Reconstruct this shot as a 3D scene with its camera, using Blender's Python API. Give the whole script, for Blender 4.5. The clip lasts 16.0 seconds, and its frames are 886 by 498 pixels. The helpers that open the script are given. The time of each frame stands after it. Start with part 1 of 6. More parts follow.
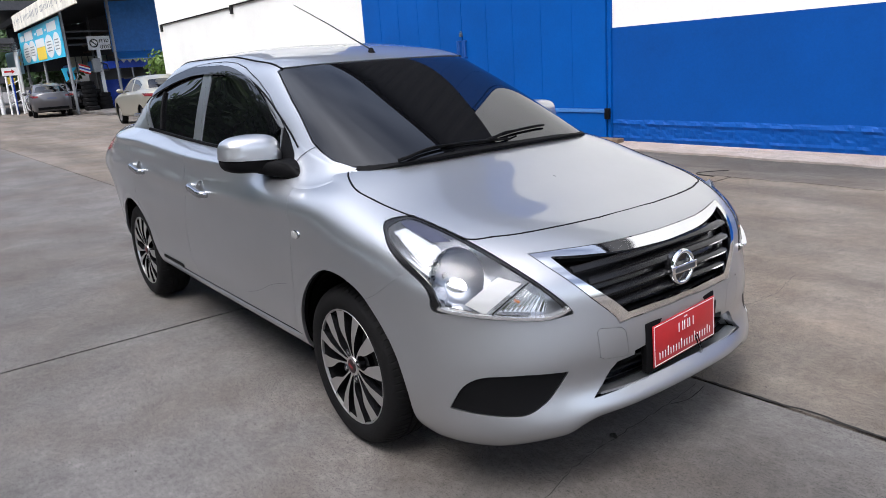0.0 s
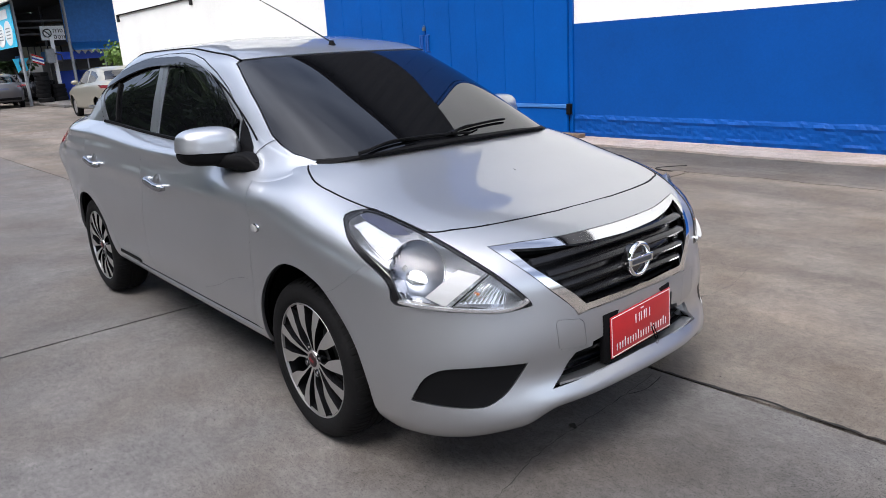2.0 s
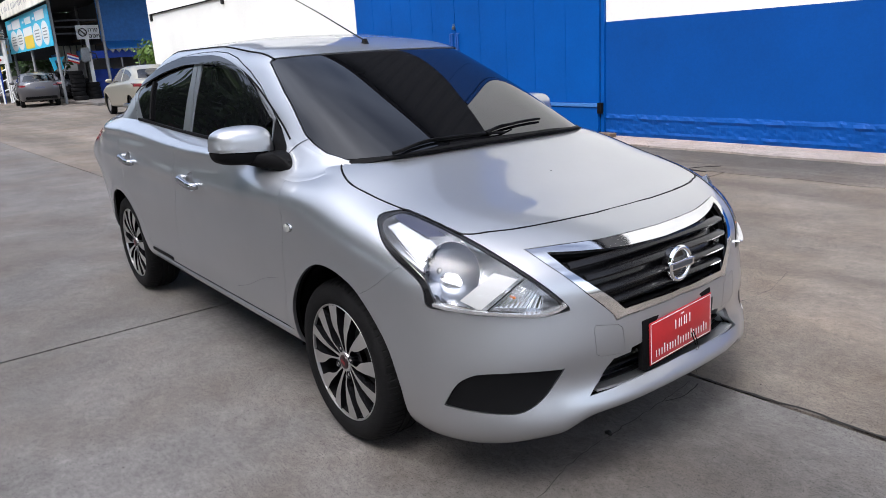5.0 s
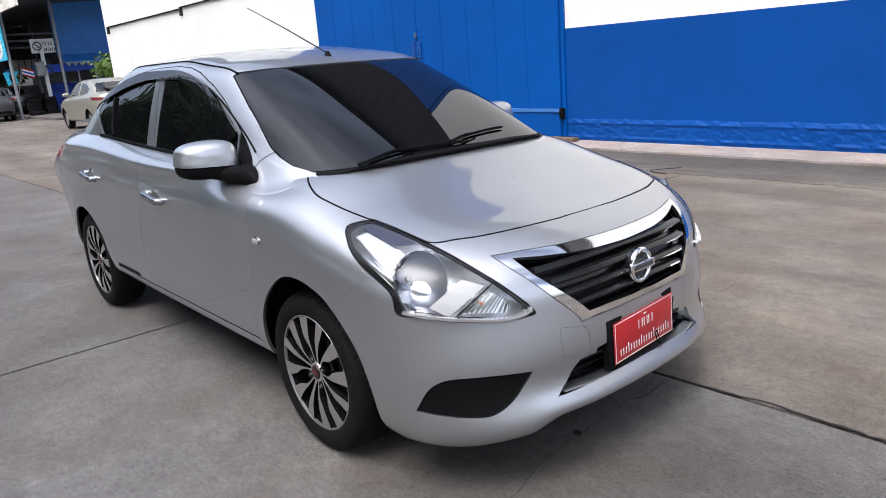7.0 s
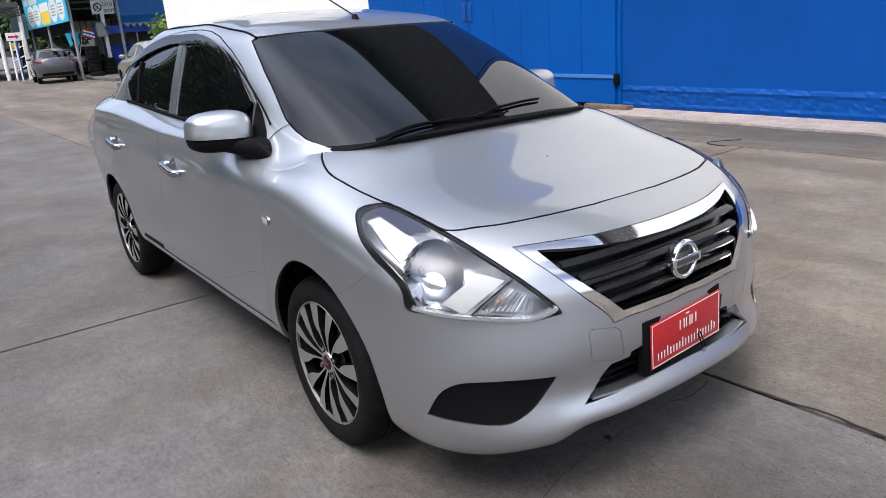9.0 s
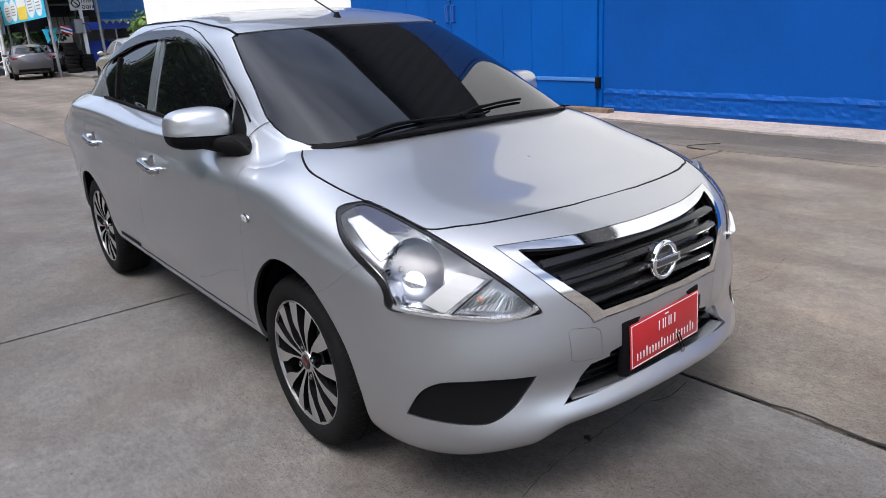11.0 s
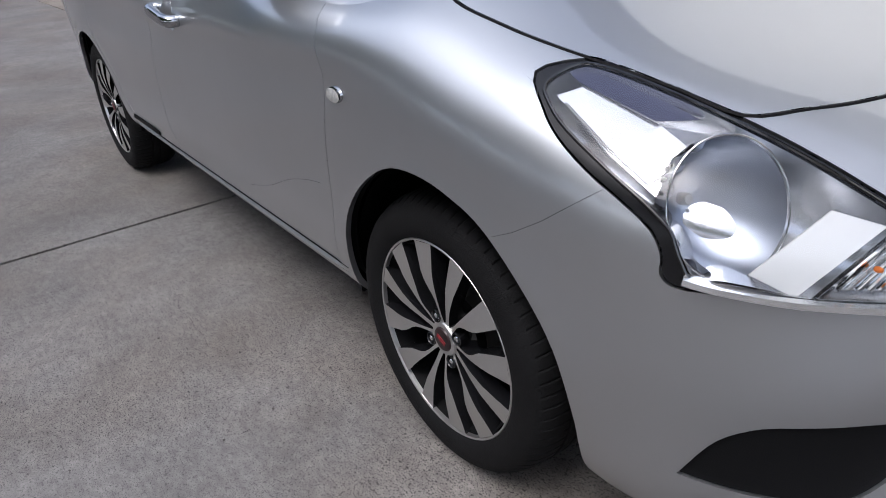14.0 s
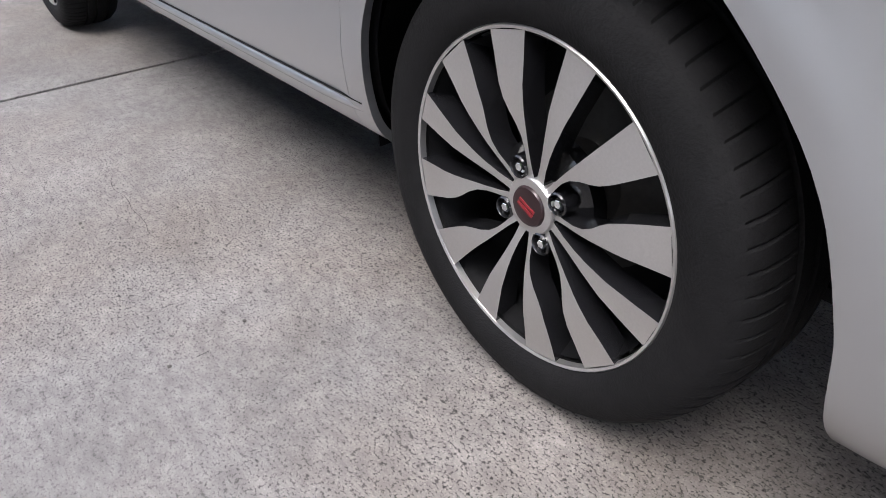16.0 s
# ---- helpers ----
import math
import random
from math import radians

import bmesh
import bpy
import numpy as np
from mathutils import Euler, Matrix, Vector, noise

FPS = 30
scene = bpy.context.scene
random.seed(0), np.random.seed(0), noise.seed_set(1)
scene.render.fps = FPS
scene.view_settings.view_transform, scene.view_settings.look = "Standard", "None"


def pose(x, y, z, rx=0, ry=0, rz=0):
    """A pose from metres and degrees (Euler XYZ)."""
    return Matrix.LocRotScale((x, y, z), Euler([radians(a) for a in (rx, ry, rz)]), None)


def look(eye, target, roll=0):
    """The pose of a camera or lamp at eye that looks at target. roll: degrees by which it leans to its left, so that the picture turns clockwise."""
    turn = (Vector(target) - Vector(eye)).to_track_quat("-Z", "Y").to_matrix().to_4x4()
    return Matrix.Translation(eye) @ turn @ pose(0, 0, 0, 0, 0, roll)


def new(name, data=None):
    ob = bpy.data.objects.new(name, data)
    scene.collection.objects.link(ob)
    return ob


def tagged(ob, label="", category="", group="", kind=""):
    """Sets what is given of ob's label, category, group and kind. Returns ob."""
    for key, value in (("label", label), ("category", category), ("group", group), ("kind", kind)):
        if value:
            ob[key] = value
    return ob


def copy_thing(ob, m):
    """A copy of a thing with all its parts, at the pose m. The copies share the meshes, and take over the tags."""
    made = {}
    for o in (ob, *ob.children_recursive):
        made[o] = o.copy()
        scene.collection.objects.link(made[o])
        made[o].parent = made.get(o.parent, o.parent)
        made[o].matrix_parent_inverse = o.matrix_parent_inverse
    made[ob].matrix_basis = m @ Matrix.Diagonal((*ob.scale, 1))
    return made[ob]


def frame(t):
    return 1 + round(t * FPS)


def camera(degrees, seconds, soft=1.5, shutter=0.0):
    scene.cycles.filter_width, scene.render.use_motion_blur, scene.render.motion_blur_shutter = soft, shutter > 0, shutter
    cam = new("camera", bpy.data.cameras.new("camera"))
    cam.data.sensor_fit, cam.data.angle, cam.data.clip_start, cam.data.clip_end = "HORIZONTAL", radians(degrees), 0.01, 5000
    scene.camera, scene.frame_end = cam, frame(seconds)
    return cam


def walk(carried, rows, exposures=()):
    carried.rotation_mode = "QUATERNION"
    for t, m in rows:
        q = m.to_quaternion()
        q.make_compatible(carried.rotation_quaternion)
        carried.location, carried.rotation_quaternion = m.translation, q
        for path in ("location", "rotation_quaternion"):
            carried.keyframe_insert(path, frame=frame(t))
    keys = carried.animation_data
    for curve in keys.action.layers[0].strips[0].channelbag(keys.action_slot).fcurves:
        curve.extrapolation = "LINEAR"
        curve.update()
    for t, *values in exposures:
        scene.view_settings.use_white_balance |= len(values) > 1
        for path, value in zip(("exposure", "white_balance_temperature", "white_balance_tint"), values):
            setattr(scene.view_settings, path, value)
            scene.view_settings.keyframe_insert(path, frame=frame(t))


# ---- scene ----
cam = camera(63.2, 16.0, soft=0.42)
PATH = [
    (0, (2.188, -1.974, 1.374), (0.636, -0.821, 0.863), -4.0),
    (0.5, (2.185, -1.971, 1.37), (0.651, -0.796, 0.855), -4.1),
    (1, (2.195, -1.975, 1.373), (0.679, -0.773, 0.867), -4.7),
    (1.5, (2.202, -1.981, 1.371), (0.708, -0.761, 0.843), -5.7),
    (2, (2.202, -1.969, 1.369), (0.714, -0.742, 0.838), -3.4),
    (2.5, (2.152, -1.953, 1.373), (0.668, -0.741, 0.799), -4.1),
    (3, (2.06, -1.834, 1.37), (0.555, -0.675, 0.748), -3.7),
    (3.5, (2.008, -1.758, 1.376), (0.482, -0.623, 0.756), -2.6),
    (4, (2.037, -1.781, 1.368), (0.496, -0.654, 0.771), -2.5),
    (4.2, (2.075, -1.826, 1.364), (0.526, -0.688, 0.81), -2.7),
    (6.3, (2.174, -2.005, 1.381), (0.667, -0.798, 0.86), -4.5),
    (6.5, (2.174, -1.991, 1.378), (0.683, -0.763, 0.858), -4.6),
    (7, (2.185, -1.987, 1.386), (0.705, -0.745, 0.868), -4.4),
    (7.5, (2.151, -1.948, 1.378), (0.653, -0.736, 0.841), -4.0),
    (8, (2.093, -1.853, 1.392), (0.571, -0.69, 0.817), -3.0),
    (8.5, (2.075, -1.795, 1.392), (0.505, -0.706, 0.803), -3.3),
    (9, (2.07, -1.76, 1.386), (0.518, -0.651, 0.785), -4.3),
    (11.3, (2.065, -1.756, 1.374), (0.555, -0.593, 0.766), -3.0),
    (11.5, (2.047, -1.755, 1.372), (0.541, -0.598, 0.747), -2.4),
    (12, (1.96, -1.747, 1.36), (0.457, -0.608, 0.694), -1.5),
    (12.5, (1.726, -1.768, 1.302), (0.249, -0.639, 0.565), -5.4),
    (13, (1.496, -1.719, 1.244), (0.067, -0.583, 0.426), -6.2),
    (13.5, (1.248, -1.574, 1.166), (-0.285, -0.58, 0.353), -4.2),
    (14, (1.018, -1.484, 1.128), (-0.454, -0.473, 0.227), -4.3),
    (14.5, (0.809, -1.403, 1.061), (-0.593, -0.397, 0.049), -5.6),
    (15, (0.677, -1.392, 0.914), (-0.628, -0.451, -0.273), -3.1),
    (15.5, (0.593, -1.365, 0.788), (-0.723, -0.47, -0.433), -5.0),
    (16, (0.55, -1.343, 0.742), (-0.807, -0.335, -0.35), -2.35),
]
walk(cam, [(t, look(eye, target, roll)) for t, eye, target, roll in PATH], exposures=((0.0, 0.25, 6050, 10), (11.5, 0.25, 6050, 10), (12.5, 0.22, 6050, 10), (13.5, 0.10, 6000, 10), (14.5, 0.08, 5980, 11), (15.0, 0.68, 6040, 11), (15.5, 0.94, 6080, 11), (16.0, 0.97, 6100, 11)))

# ---- world and light ----
world = bpy.data.worlds.new("sky")
scene.world = world
world.use_nodes = True
wn = world.node_tree
wn.nodes.clear()
w_out = wn.nodes.new("ShaderNodeOutputWorld")
w_bg = wn.nodes.new("ShaderNodeBackground")
w_sky = wn.nodes.new("ShaderNodeTexSky")
w_sky.sky_type = "NISHITA"
w_sky.sun_disc = False
SUN_EL, SUN_ROT = radians(64), radians(158)
w_sky.sun_elevation, w_sky.sun_rotation = SUN_EL, SUN_ROT
w_sky.air_density, w_sky.dust_density, w_sky.ozone_density = 0.7, 5.0, 0.6
w_bg.inputs["Strength"].default_value = 0.15
# thin cloud: paler and brighter patches of sky
w_tc = wn.nodes.new("ShaderNodeTexCoord")
w_noise = wn.nodes.new("ShaderNodeTexNoise")
w_noise.inputs["Scale"].default_value, w_noise.inputs["Detail"].default_value, w_noise.inputs["Roughness"].default_value = 1.7, 5, 0.52
w_map = wn.nodes.new("ShaderNodeMapRange")
w_map.inputs["From Min"].default_value, w_map.inputs["From Max"].default_value = 0.34, 0.64
w_pale = wn.nodes.new("ShaderNodeHueSaturation")
w_pale.inputs["Saturation"].default_value, w_pale.inputs["Value"].default_value = 0.48, 3.4
w_mix = wn.nodes.new("ShaderNodeMix")
w_mix.data_type = "RGBA"
wn.links.new(w_tc.outputs["Generated"], w_noise.inputs["Vector"])
wn.links.new(w_noise.outputs["Fac"], w_map.inputs["Value"])
wn.links.new(w_sky.outputs[0], w_pale.inputs["Color"])
wn.links.new(w_map.outputs[0], w_mix.inputs["Factor"])
wn.links.new(w_sky.outputs[0], w_mix.inputs[6])
wn.links.new(w_pale.outputs[0], w_mix.inputs[7])
wn.links.new(w_mix.outputs[2], w_bg.inputs[0])
wn.links.new(w_bg.outputs[0], w_out.inputs[0])
sun = new("sun", bpy.data.lights.new("sun", "SUN"))
sun.data.energy, sun.data.angle, sun.data.color = 0.95, radians(26), (1.0, 0.965, 0.92)
sun.matrix_world = look((0, 0, 30), (-30 * math.cos(SUN_EL) * math.sin(SUN_ROT) / math.sin(SUN_EL), -30 * math.cos(SUN_EL) * math.cos(SUN_ROT) / math.sin(SUN_EL), 0))


# ---- materials ----
def mat(name, colour, rough=0.5, metal=0.0, coat=0.0, spec=0.5, grain=0.0, scale=40.0, stain=0.0, stain_scale=1.5, bump=0.0, bump_scale=200.0, trans=0.0, ior=1.45, sheen=0.0):
    """A surface with grain and stains in object coordinates."""
    m = bpy.data.materials.new(name)
    m.use_nodes = True
    nt = m.node_tree
    b = nt.nodes["Principled BSDF"]
    b.inputs["Base Color"].default_value = (*colour, 1)
    b.inputs["Roughness"].default_value = rough
    b.inputs["Metallic"].default_value = metal
    b.inputs["Coat Weight"].default_value = coat
    b.inputs["Coat Roughness"].default_value = 0.02
    b.inputs["Specular IOR Level"].default_value = spec
    b.inputs["Transmission Weight"].default_value = trans
    b.inputs["IOR"].default_value = ior
    tc = nt.nodes.new("ShaderNodeTexCoord")
    last = None
    for amount, sc, det in ((stain, stain_scale, 6.0), (grain, scale, 3.0)):
        if amount <= 0:
            continue
        n = nt.nodes.new("ShaderNodeTexNoise")
        n.inputs["Scale"].default_value, n.inputs["Detail"].default_value = sc, det
        n.inputs["Roughness"].default_value = 0.65
        nt.links.new(tc.outputs["Object"], n.inputs["Vector"])
        r = nt.nodes.new("ShaderNodeMapRange")
        r.inputs["From Min"].default_value, r.inputs["From Max"].default_value = 0.3, 0.7
        r.inputs["To Min"].default_value, r.inputs["To Max"].default_value = 1 - amount, 1 + amount * 0.6
        nt.links.new(n.outputs["Fac"], r.inputs["Value"])
        mul = nt.nodes.new("ShaderNodeVectorMath")
        mul.operation = "SCALE"
        if last is None:
            mul.inputs[0].default_value = colour
        else:
            nt.links.new(last, mul.inputs[0])
        nt.links.new(r.outputs[0], mul.inputs["Scale"])
        last = mul.outputs[0]
    if last is not None:
        nt.links.new(last, b.inputs["Base Color"])
    if bump > 0:
        n = nt.nodes.new("ShaderNodeTexNoise")
        n.inputs["Scale"].default_value, n.inputs["Detail"].default_value = bump_scale, 4.0
        nt.links.new(tc.outputs["Object"], n.inputs["Vector"])
        bp = nt.nodes.new("ShaderNodeBump")
        bp.inputs["Strength"].default_value, bp.inputs["Distance"].default_value = bump, 0.01
        nt.links.new(n.outputs["Fac"], bp.inputs["Height"])
        nt.links.new(bp.outputs[0], b.inputs["Normal"])
    return m


PAINT = mat("silver_paint", (0.505, 0.518, 0.535), 0.42, 1.0, 1.0, stain=0.025, stain_scale=3.0)
PAINT.node_tree.nodes["Principled BSDF"].inputs["Coat IOR"].default_value = 1.6
PAINT.node_tree.nodes["Principled BSDF"].inputs["Coat Roughness"].default_value = 0.03
BLACK_TRIM = mat("black_trim", (0.006, 0.006, 0.0065), 0.55, spec=0.06, bump=0.1, bump_scale=400)
GLOSS_BLACK = mat("gloss_black", (0.008, 0.008, 0.009), 0.12, coat=0.5)
DARK_GLASS = mat("tinted_glass", (0.003, 0.0032, 0.004), 0.008, spec=0.5, ior=1.51)
RUBBER = mat("tyre_rubber", (0.007, 0.0068, 0.0072), 0.78, spec=0.18, grain=0.25, scale=60, stain=0.3, stain_scale=9, bump=0.2, bump_scale=300)
CHROME = mat("chrome", (0.85, 0.86, 0.87), 0.06, 1.0)
TAIL_RED = mat("red_lens", (0.45, 0.014, 0.018), 0.08, coat=0.6)
MACHINED = mat("machined_alloy", (0.54, 0.53, 0.52), 0.30, 0.9, grain=0.05, scale=300)
HANDLE_CHROME = mat("handle_chrome", (0.42, 0.43, 0.45), 0.12, 1.0)
SILVER = mat("satin_chrome", (0.72, 0.73, 0.74), 0.22, 1.0, grain=0.05, scale=80)
BRAKE = mat("brake_iron", (0.03, 0.029, 0.028), 0.5, 0.6, grain=0.3, scale=40)
STEEL = mat("steel", (0.30, 0.30, 0.30), 0.4, 1.0, grain=0.2, scale=40)
PLATE_RED = mat("plate_red", (0.42, 0.018, 0.022), 0.35, grain=0.06, scale=60)
WHITE = mat("white_plastic", (0.78, 0.78, 0.77), 0.4, grain=0.04, scale=30)
SMOKE = mat("smoked_acrylic", (0.004, 0.004, 0.005), 0.03, spec=0.5)
AMBER = mat("amber_bulb", (0.75, 0.20, 0.04), 0.2, coat=0.4)


def pane(name, tint, ior=1.45):
    """A thin sheet of clear or tinted plastic: it lets light straight through and shines by Fresnel."""
    m = bpy.data.materials.new(name)
    m.use_nodes = True
    nt = m.node_tree
    nt.nodes.remove(nt.nodes["Principled BSDF"])
    tr, gl, mx, fr = (nt.nodes.new(n) for n in ("ShaderNodeBsdfTransparent", "ShaderNodeBsdfGlossy", "ShaderNodeMixShader", "ShaderNodeFresnel"))
    tr.inputs["Color"].default_value = (*tint, 1)
    gl.inputs["Roughness"].default_value = 0.01
    fr.inputs["IOR"].default_value = ior
    nt.links.new(fr.outputs[0], mx.inputs[0])
    nt.links.new(tr.outputs[0], mx.inputs[1])
    nt.links.new(gl.outputs[0], mx.inputs[2])
    nt.links.new(mx.outputs[0], nt.nodes["Material Output"].inputs["Surface"])
    return m


LENS = pane("clear_lens", (0.90, 0.91, 0.93))
REFLECTOR = mat("reflector_chrome", (0.88, 0.89, 0.90), 0.10, 1.0)
RED_CAP = mat("red_mark", (0.16, 0.010, 0.014), 0.35)


def concrete(name, colour, streak=0.0, dark_at=None):
    """Worn concrete: cloudy patches, fine aggregate and dark pits, at true size."""
    m = bpy.data.materials.new(name)
    m.use_nodes = True
    nt = m.node_tree
    b = nt.nodes["Principled BSDF"]
    b.inputs["Roughness"].default_value = 0.82
    b.inputs["Specular IOR Level"].default_value = 0.3
    tc = nt.nodes.new("ShaderNodeTexCoord")
    last = None
    bumps = []
    # where the skin is worn off the aggregate shows
    worn = nt.nodes.new("ShaderNodeTexNoise")
    worn.inputs["Scale"].default_value, worn.inputs["Detail"].default_value = 0.9, 5
    nt.links.new(tc.outputs["Object"], worn.inputs["Vector"])
    wear = nt.nodes.new("ShaderNodeMapRange")
    for key, value in (("From Min", 0.34), ("From Max", 0.54), ("To Min", 0.40), ("To Max", 1.0)):
        wear.inputs[key].default_value = value
    nt.links.new(worn.outputs["Fac"], wear.inputs["Value"])
    # (scale, detail, from, to, dark, light, stretch along x)
    for sc, det, f0, f1, lo, hi, st in ((0.35, 5, 0.35, 0.66, 0.84, 1.12, 1), (2.2, 8, 0.35, 0.70, 0.82, 1.12, 1), (14, 7, 0.35, 0.68, 0.86, 1.08, 1), (60, 5, 0.32, 0.68, 0.80, 1.15, 0.6), (120, 3, 0.34, 0.41, 0.30, 1.0, 0.7), (260, 3, 0.38, 0.46, 0.22, 1.0, 0.7), (300, 2, 0.52, 0.72, 1.0, 1.45, 1), (1.0, 6, 0.42, 0.66, 1 - streak, 1.0, 0.16)):
        n = nt.nodes.new("ShaderNodeTexNoise")
        n.inputs["Scale"].default_value, n.inputs["Detail"].default_value, n.inputs["Roughness"].default_value = sc, det, 0.6
        mp = nt.nodes.new("ShaderNodeMapping")
        mp.inputs["Scale"].default_value = (st, 1, 1)
        nt.links.new(tc.outputs["Object"], mp.inputs["Vector"])
        nt.links.new(mp.outputs[0], n.inputs["Vector"])
        r = nt.nodes.new("ShaderNodeMapRange")
        for key, value in (("From Min", f0), ("From Max", f1), ("To Min", lo), ("To Max", hi)):
            r.inputs[key].default_value = value
        nt.links.new(n.outputs["Fac"], r.inputs["Value"])
        mul = nt.nodes.new("ShaderNodeVectorMath")
        mul.operation = "SCALE"
        if last is None:
            mul.inputs[0].default_value = colour
        else:
            nt.links.new(last, mul.inputs[0])
        shade = r.outputs[0]
        if sc in (120, 260, 300):
            blend = nt.nodes.new("ShaderNodeMix")
            blend.inputs[2].default_value = 1.0
            nt.links.new(wear.outputs[0], blend.inputs[0])
            nt.links.new(shade, blend.inputs[3])
            shade = blend.outputs[0]
        nt.links.new(shade, mul.inputs["Scale"])
        last = mul.outputs[0]
        if sc in (60, 260):
            bumps.append(shade)
    # brownish dirt in soft patches
    n = nt.nodes.new("ShaderNodeTexNoise")
    n.inputs["Scale"].default_value, n.inputs["Detail"].default_value, n.inputs["Roughness"].default_value = 0.8, 7, 0.62
    nt.links.new(tc.outputs["Object"], n.inputs["Vector"])
    r = nt.nodes.new("ShaderNodeMapRange")
    for key, value in (("From Min", 0.42), ("From Max", 0.66), ("To Min", 0.0), ("To Max", 0.85)):
        r.inputs[key].default_value = value
    nt.links.new(n.outputs["Fac"], r.inputs["Value"])
    tint = nt.nodes.new("ShaderNodeVectorMath")
    tint.operation = "MULTIPLY"
    tint.inputs[1].default_value = (0.86, 0.77, 0.68)
    nt.links.new(last, tint.inputs[0])
    mix = nt.nodes.new("ShaderNodeMix")
    mix.data_type = "VECTOR"
    if dark_at:
        # one broad dark patch, uneven at its edge
        dist = nt.nodes.new("ShaderNodeVectorMath")
        dist.operation = "DISTANCE"
        warp = nt.nodes.new("ShaderNodeVectorMath")
        warp.operation = "MULTIPLY_ADD"
        nt.links.new(n.outputs["Color"], warp.inputs[0])
        warp.inputs[1].default_value = (0.9, 0.9, 0.0)
        nt.links.new(tc.outputs["Object"], warp.inputs[2])
        nt.links.new(warp.outputs[0], dist.inputs[0])
        dist.inputs[1].default_value = (dark_at[0] + 0.45, dark_at[1] + 0.45, 0.0)
        fade = nt.nodes.new("ShaderNodeMapRange")
        fade.interpolation_type = "SMOOTHSTEP"
        for key, value in (("From Min", 0.35), ("From Max", 1.25), ("To Min", 0.62), ("To Max", 1.0)):
            fade.inputs[key].default_value = value
        nt.links.new(dist.outputs["Value"], fade.inputs["Value"])
        darken = nt.nodes.new("ShaderNodeVectorMath")
        darken.operation = "SCALE"
        nt.links.new(last, darken.inputs[0])
        nt.links.new(fade.outputs[0], darken.inputs["Scale"])
        last = darken.outputs[0]
        nt.links.new(last, tint.inputs[0])
    nt.links.new(r.outputs[0], mix.inputs[0])
    nt.links.new(last, mix.inputs[4])
    nt.links.new(tint.outputs[0], mix.inputs[5])
    last = mix.outputs[1]
    nt.links.new(last, b.inputs["Base Color"])
    for k, src in enumerate(bumps):
        bp = nt.nodes.new("ShaderNodeBump")
        bp.inputs["Strength"].default_value, bp.inputs["Distance"].default_value = 0.35, 0.004
        nt.links.new(src, bp.inputs["Height"])
        if k:
            nt.links.new(prev.outputs[0], bp.inputs["Normal"])
        prev = bp
    nt.links.new(prev.outputs[0], b.inputs["Normal"])
    return m


CONCRETE = concrete("yard_concrete", (0.182, 0.173, 0.167), 0.14, (1.15, -0.55, 0.0))
SANDY_CONCRETE = concrete("sandy_concrete", (0.240, 0.212, 0.183), 0.4)
STRIP_CONCRETE = concrete("pale_concrete", (0.47, 0.41, 0.375), 0.2)
DIRTY_CONCRETE = concrete("dirty_concrete", (0.24, 0.218, 0.196), 0.6)
# near-black for joint dirt, and for shade painted under ledges and behind the gate
JOINT = mat("joint_dirt_and_shade", (0.014, 0.013, 0.012), 0.9, grain=0.3, scale=60)
BLUE_WALL = mat("blue_paint", (0.0026, 0.061, 0.280), 0.55, spec=0.2, grain=0.06, scale=30, stain=0.15, stain_scale=0.9, bump=0.1, bump_scale=60)
WHITE_WALL = mat("white_paint", (0.80, 0.79, 0.74), 0.7, grain=0.03, scale=20, stain=0.06, stain_scale=0.8, bump=0.08, bump_scale=40)


# ---- mesh helpers ----
def finish(name, bm, material, smooth=True, angle=40):
    me = bpy.data.meshes.new(name)
    bm.normal_update()
    bm.to_mesh(me)
    bm.free()
    if material:
        me.materials.append(material)
    if smooth:
        me.polygons.foreach_set("use_smooth", [True] * len(me.polygons))
        me.set_sharp_from_angle(angle=radians(angle))
    return me


def thing(name, label, category, group="", kind="", at=(0, 0, 0)):
    e = new(name)
    e.location = at
    e.empty_display_size = 0.1
    return tagged(e, label, category, group, kind)


def part(name, bm, material, parent, label="", smooth=True, angle=40):
    ob = new(name, finish(name, bm, material, smooth, angle))
    ob.parent = parent
    if label:
        tagged(ob, label)
    return ob


def solo(name, bm, material, label, category, group="", kind="", smooth=False, angle=40):
    return tagged(new(name, finish(name, bm, material, smooth, angle)), label, category, group, kind)


def add_box(bm, lo, hi, bevel=0.0):
    vs = [bm.verts.new((x, y, z)) for x in (lo[0], hi[0]) for y in (lo[1], hi[1]) for z in (lo[2], hi[2])]
    fs = [bm.faces.new([vs[i] for i in q]) for q in ((0, 1, 3, 2), (4, 6, 7, 5), (0, 4, 5, 1), (2, 3, 7, 6), (0, 2, 6, 4), (1, 5, 7, 3))]
    if bevel > 0:
        es = list({e for f in fs for e in f.edges})
        bmesh.ops.bevel(bm, geom=es, offset=bevel, segments=2, affect="EDGES", profile=0.5)
    return bm


def box(lo, hi, bevel=0.0):
    return add_box(bmesh.new(), lo, hi, bevel)


